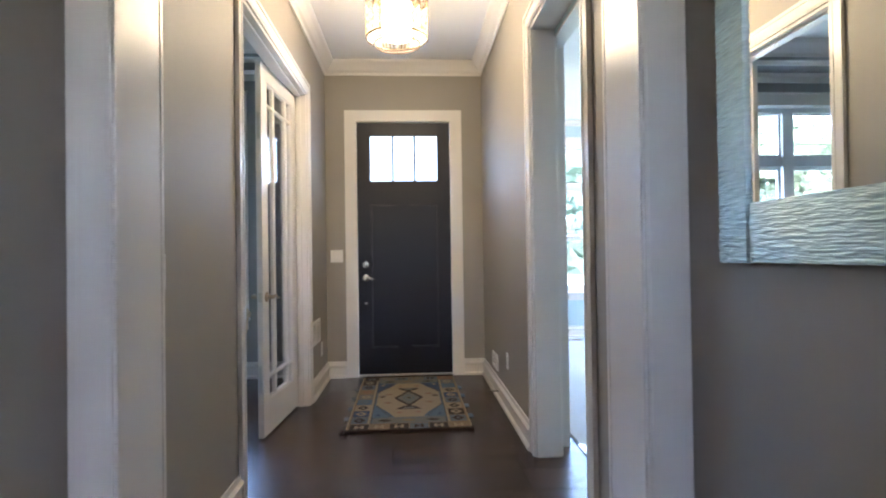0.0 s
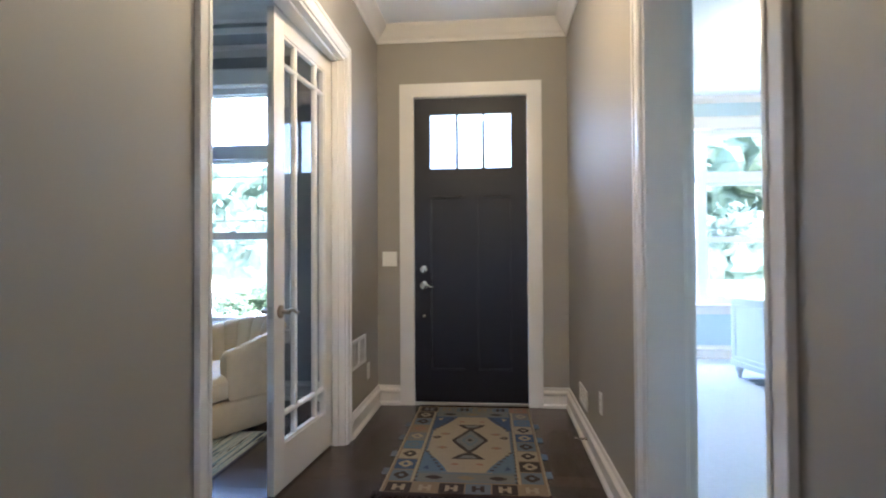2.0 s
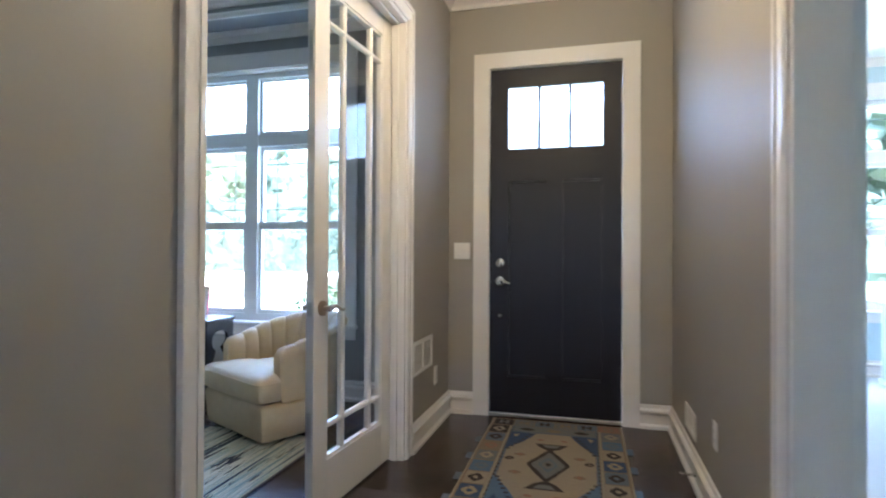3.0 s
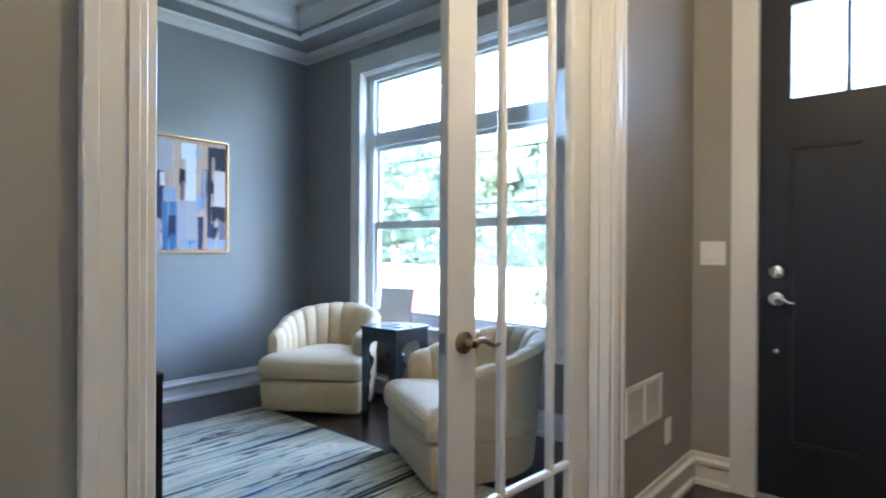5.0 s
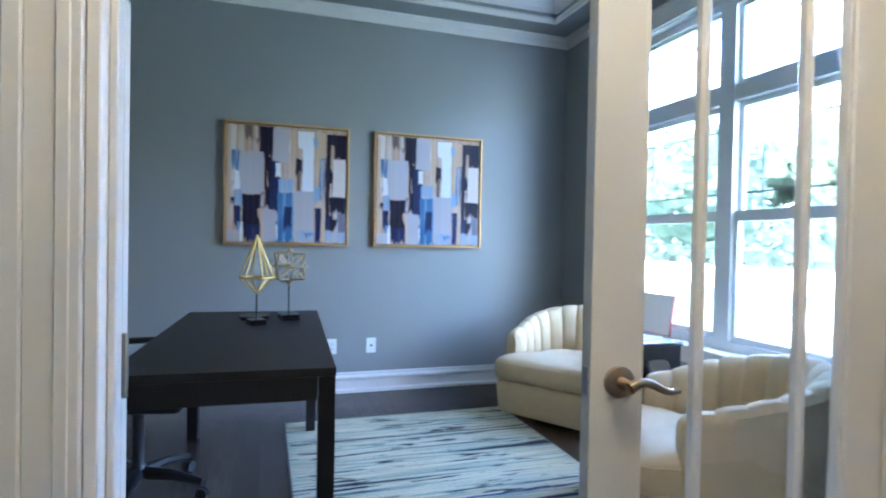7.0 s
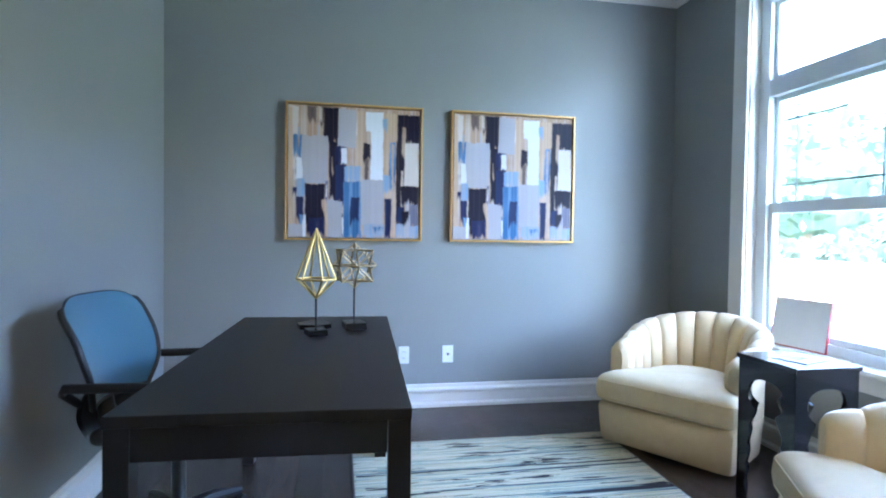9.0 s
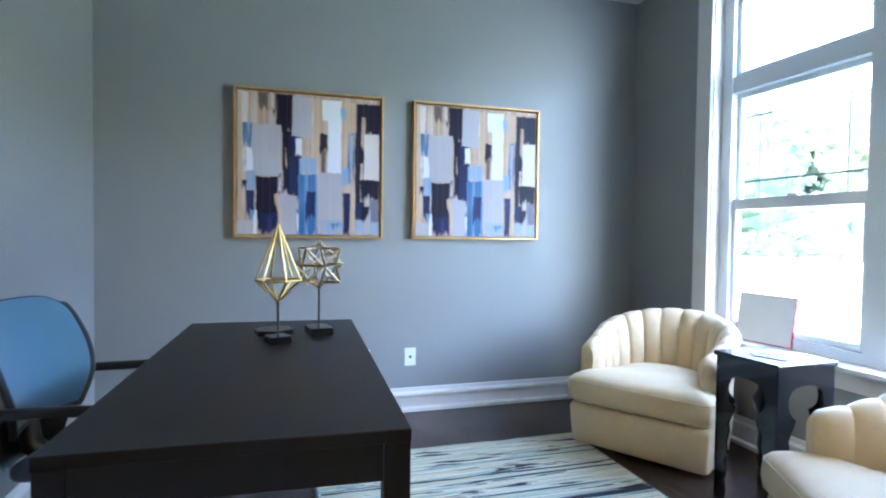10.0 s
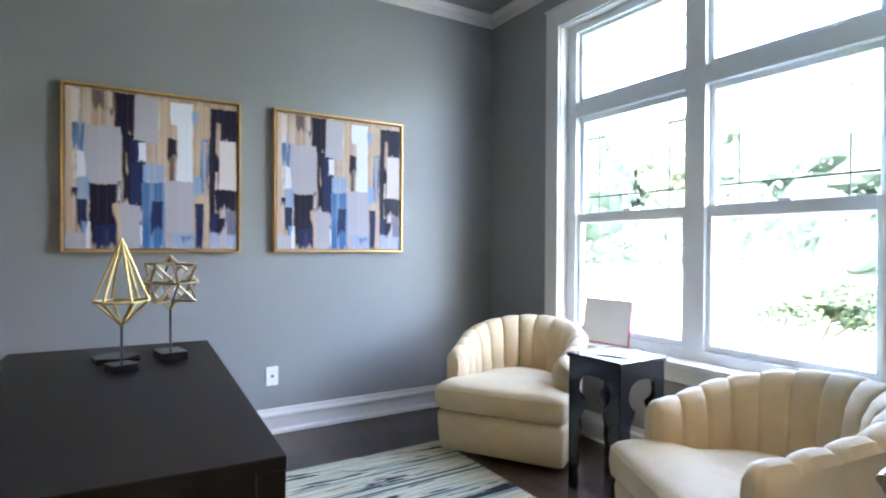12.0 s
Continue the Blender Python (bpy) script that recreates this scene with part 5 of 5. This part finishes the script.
# stepped medallion with a cap at either end
for s in (-1, 1):
    poly("brown", [(-0.098, s * 0.325), (0.098, s * 0.325), (0.055, s * 0.255), (0.020, s * 0.225), (-0.020, s * 0.225), (-0.055, s * 0.255)])
    poly("grey", [(-0.055, s * 0.312), (0.055, s * 0.312), (0.028, s * 0.265), (-0.028, s * 0.265)])
poly("brown", stepped(0.112, 0.235, 12))
poly("grey", stepped(0.086, 0.180, 9))
poly("slate", stepped(0.050, 0.100, 5))
poly("grey", stepped(0.030, 0.060, 3))
poly("brown", stepped(0.016, 0.022, 3))
part("woven_pattern", kb, KM, kr)
fr = bmesh.new()
for s in (-1, 1):
    for i in range(120):
        x = -KW + 0.004 + i * (2 * KW - 0.008) / 119
        ln = rnd.uniform(0.035, 0.062)
        dx_ = rnd.uniform(-0.012, 0.012)
        a0, a1 = s * (KL - 0.002), s * (KL + ln)
        v = [fr.verts.new(p) for p in ((x - 0.0022, a0, 0.003), (x + 0.0022, a0, 0.003), (x + dx_ + 0.0016, a1, 0.0012), (x + dx_ - 0.0016, a1, 0.0012), (x, a0, 0.007), (x + dx_, a1, 0.004))]
        for f in ((0, 1, 2, 3), (0, 3, 5, 4), (1, 4, 5, 2), (0, 4, 1), (3, 2, 5)):
            fr.faces.new([v[q] for q in f])
for s in (-1, 1):
    tube(fr, [(x_ * KW / 6, s * (KL + 0.010 + 0.004 * math.sin(x_ * 2.3)), 0.008) for x_ in range(-6, 7)], 0.010, 6)
for x_, y_ in ((-KW - 0.01, -KL - 0.02), (-KW + 0.02, -KL - 0.035), (KW + 0.005, -KL - 0.02)):
    tube(fr, [(x_, y_ + 0.03, 0.008), (x_ - 0.01, y_, 0.016), (x_ - 0.022, y_ - 0.02, 0.008)], [0.006, 0.013, 0.005], 6)
part("fringe", fr, KM[KN.index("brown")], kr, "dark brown fringe", kind="stuff")
for s in (-1, 1):
    for y in (-0.55, -0.28, 0.02, 0.30):
        bmt = boxes([(*sorted((s * KW, s * (KW + 0.035))), y, y + 0.085, 0.001, 0.005)], 0.001)
        part("side_tab", bmt, KM[KN.index("aqua" if s > 0 else "slate")], kr)

# ---- side room sideboard ----
sb = thing("sideboard", "white painted panelled sideboard on small turned feet, on pale carpet", "sideboard", pose(2.375, 6.16, 0.004, 0, 0, -83))
L, D, H = 1.45, 0.48, 0.78
part("body", boxes([(0, L, 0, D, 0.12, H - 0.03)], 0.004), M_WHITEF, sb)
part("top", boxes([(-0.03, L + 0.03, -0.03, D + 0.03, H - 0.03, H)], 0.006, 2), M_WHITEF, sb)
part("base_moulding", boxes([(-0.012, L + 0.012, -0.012, D + 0.012, 0.12, 0.17)], 0.005, 2), M_WHITEF, sb)
for i in range(2):
    a = 0.06 + i * (L - 0.06) / 2
    b = a + (L - 0.06) / 2 - 0.06
    part("panel_moulding", boxes([(a, b, -0.008, 0, 0.20, 0.215), (a, b, -0.008, 0, 0.69, 0.705), (a, a + 0.015, -0.008, 0, 0.215, 0.69), (b - 0.015, b, -0.008, 0, 0.215, 0.69)], 0.002), M_WHITEF, sb)
for x in (0.05, L - 0.05):
    for y in (0.05, D - 0.05):
        part("foot", turned(bmesh.new(), [(0.018, 0.0), (0.026, 0.02), (0.020, 0.04), (0.036, 0.07), (0.040, 0.10), (0.030, 0.12)], 14, (x, y, 0)), M_WHITEF, sb, smooth=True)
# floor register near the far wall
fg = thing("floor_register", "small metal floor register in the carpet", "floor register", pose(2.05, 6.80, 0.006))
part("frame", boxes([(-0.15, 0.15, -0.05, -0.04, 0, 0.005), (-0.15, 0.15, 0.04, 0.05, 0, 0.005), (-0.15, -0.14, -0.04, 0.04, 0, 0.005), (0.14, 0.15, -0.04, 0.04, 0, 0.005)]), M_BRONZE, fg)
part("slats", boxes([(-0.14 + i * 0.02, -0.132 + i * 0.02, -0.04, 0.04, 0, 0.003) for i in range(14)]), M_BRONZE, fg)

# ---- outdoors ----
g = bmesh.new()
box(g, -1500, 1500, -1500, 1500, -0.9, -0.42)
structure("ground", g, M_GRASS, "mown green lawn")
structure("pavement", prism(bmesh.new(), [(-60, 19), (-12, 19), (-9, 12), (-6, 12), (-6.5, 17.9), (-14.6, 35), (-18, 42), (-60, 42)], "z", -0.42, -0.40), M_DRIVE, "pale concrete drive")


def leafy(bm, centre, rad, count, size, rnd_):
    for _ in range(count):
        d = Vector((rnd_.gauss(0, 1), rnd_.gauss(0, 1), rnd_.gauss(0, 0.8)))
        d.normalize()
        k = rnd_.uniform(0.25, 1.0) ** 0.5
        nz_ = 1 + 0.35 * noise.noise(d * 2.3 + Vector(centre))
        p = Vector(centre) + Vector((d.x * rad[0], d.y * rad[1], d.z * rad[2])) * k * nz_
        u = Vector((rnd_.gauss(0, 1), rnd_.gauss(0, 1), rnd_.gauss(0, 1))).normalized()
        v = u.orthogonal().normalized()
        s = size * rnd_.uniform(0.6, 1.4)
        q_ = [bm.verts.new(p + w) for w in (u * s, v * s * 0.55, -u * s, -v * s * 0.55)]
        bm.faces.new(q_)


def core(bm, centre, rad, seed):
    """The dense, uneven inside of a crown, which closes most gaps between the leaves."""
    g = bmesh.new()
    bmesh.ops.create_icosphere(g, subdivisions=4, radius=1.0)
    g.verts.ensure_lookup_table()
    vs = []
    for v in g.verts:
        k = 1.0 + 0.30 * noise.noise(v.co * 2.2 + Vector((seed, 0, 0))) + 0.14 * noise.noise(v.co * 6 + Vector((0, seed, 0)))
        vs.append(bm.verts.new(Vector(centre) + Vector((v.co.x * rad[0], v.co.y * rad[1], v.co.z * rad[2])) * k))
    for f in g.faces:
        bm.faces.new([vs[v.index] for v in f.verts])
    g.free()


def tree(x, y, h, r, seed, leaf, label):
    e = thing("tree", label, "tree", pose(x, y, -0.42), group="trees outside")
    rr = random.Random(seed)
    t = bmesh.new()
    tube(t, [(0, 0, 0), (0.05, 0.02, h * 0.3), (-0.03, 0.05, h * 0.6), (0, 0, h * 0.85)], [0.03 * h, 0.022 * h, 0.014 * h, 0.004 * h], 9)
    cr2 = bmesh.new()
    for i in range(8):
        a, z = rr.uniform(0, 6.28), h * rr.uniform(0.32, 0.72)
        tip = Vector((math.cos(a) * r * 0.75, math.sin(a) * r * 0.75, z + h * rr.uniform(0.05, 0.22)))
        tube(t, [(0, 0, z), tip * 0.5 + Vector((0, 0, z * 0.5 + 0.1)), tip], [0.009 * h, 0.006 * h, 0.002 * h], 6)
        leafy(cr2, tip, (r * 0.42, r * 0.42, h * 0.10), 60, 0.045 * h ** 0.6, rr)
    core(cr2, (0, 0, h * 0.64), (r * 0.98, r * 0.98, h * 0.32), seed)
    leafy(cr2, (0, 0, h * 0.65), (r * 1.14, r * 1.14, h * 0.36), 800, 0.045 * h ** 0.6, rr)
    part("trunk", t, M_BARK, e)
    part("crown", cr2, leaf, e, kind="stuff")
    return e


tree(-13.1, 14.6, 5.2, 1.6, 1, M_LEAF, "young leafy tree on the lawn across the drive")
rr = random.Random(9)
for i in range(22):
    x = -66 + i * 6.0 + rr.uniform(-2, 2)
    tree(x, rr.uniform(46, 54), rr.uniform(10, 16), rr.uniform(4.0, 5.6), 20 + i, M_LEAF if i % 3 else M_LEAF2, "tall leafy tree in the row across the street")
for i in range(9):
    tree(-46 + i * 5.2 + rr.uniform(-1.5, 1.5), rr.uniform(41, 46), rr.uniform(5.0, 7.5), rr.uniform(2.2, 3.0), 60 + i, M_HEDGE, "low leafy tree in front of the tall row")
woods = bmesh.new()
for i in range(46):
    leafy(woods, (-95 + i * 3.4 + rr.uniform(-1, 1), 38.5 + rr.uniform(-1.5, 2), rr.uniform(0.6, 3.4)), (3.0, 1.6, 2.4), 110, 0.36, rr)
    core(woods, (-95 + i * 3.4, 40.5, 1.0), (3.2, 1.6, 2.8), 90 + i)
tagged(part("far_hedgerow", woods, M_HEDGE), label="dense green undergrowth along the far edge of the lawn", category="hedge", kind="stuff")
# shrub near the window
sh = thing("shrub", "airy yellow-green shrub with thin stems on the lawn", "shrub", pose(-4.95, 11.4, -0.42))
t, lf = bmesh.new(), bmesh.new()
for i in range(15):
    a = rr.uniform(0, 6.28)
    tip = Vector((math.cos(a) * 0.62, math.sin(a) * 0.62, rr.uniform(0.55, 1.0)))
    tube(t, [(0, 0, 0), tip * 0.5 + Vector((0, 0, 0.05)), tip], [0.014, 0.009, 0.003], 6)
    leafy(lf, tip, (0.36, 0.36, 0.20), 260, 0.040, rr)
core(lf, (0, 0, 0.80), (0.50, 0.50, 0.24), 41)
part("stems", t, M_BARK, sh)
part("foliage", lf, M_SHRUBL, sh, kind="stuff")
lp = thing("lamp_post", "slim white lamp post with a round lantern beside the drive", "lamp post", pose(-12.7, 30.0, -0.42))
part("post", turned(bmesh.new(), [(0.09, 0), (0.06, 0.15), (0.045, 0.3), (0.04, 2.1)], 12), M_WHITEF, lp, smooth=True)
part("lantern", turned(bmesh.new(), [(0.05, 2.1), (0.13, 2.2), (0.15, 2.32), (0.10, 2.45), (0.02, 2.5)], 14), M_WHITEF, lp, smooth=True)

# ---- floor planks ----
PW = 0.127
lens = (1.8, 1.4, 1.05, 0.7)
meshes = {}


def plank(x0, x1, y0, y1):
    key = (round(x1 - x0, 3), round(y1 - y0, 3))
    if key not in meshes:
        a, b = key
        bm_ = bmesh.new()
        box(bm_, 0.0004, a - 0.0004, 0.0004, b - 0.0004, -0.016, 0.0, 0.0008)
        me = bpy.data.meshes.new("plank")
        bmesh.ops.recalc_face_normals(bm_, faces=bm_.faces[:])
        bm_.to_mesh(me)
        bm_.free()
        me.materials.append(M_PLANK)
        meshes[key] = me
    ob = new("plank", meshes[key])
    ob.location = (x0, y0, 0)
    ob.parent = floor


def lay(xa, xb, ya, yb, y_origin, rnd_):
    y = ya
    while y < yb - 0.004:
        y1 = min(yb, y + PW)
        x = xa
        first = rnd_.choice((0.45, 0.8, 1.1, 1.5))
        while x < xb - 0.004:
            x1 = x + (first if x == xa else rnd_.choice(lens))
            if xb - x1 < 0.25:
                x1 = xb
            plank(x, x1, y, y1)
            x = x1
        y = y1


rp = random.Random(11)
lay(OX0, OX1, OY0, OY1, 0, rp)
lay(OX1, 0.945, 1.62, 2.26, 0, rp)
lay(OX1, 0.945, 2.26, 3.911, 0, rp)
lay(HL, HR, 3.911, HY, 0, rp)
lay(HL, HR, BACK, 1.62, 0, rp)
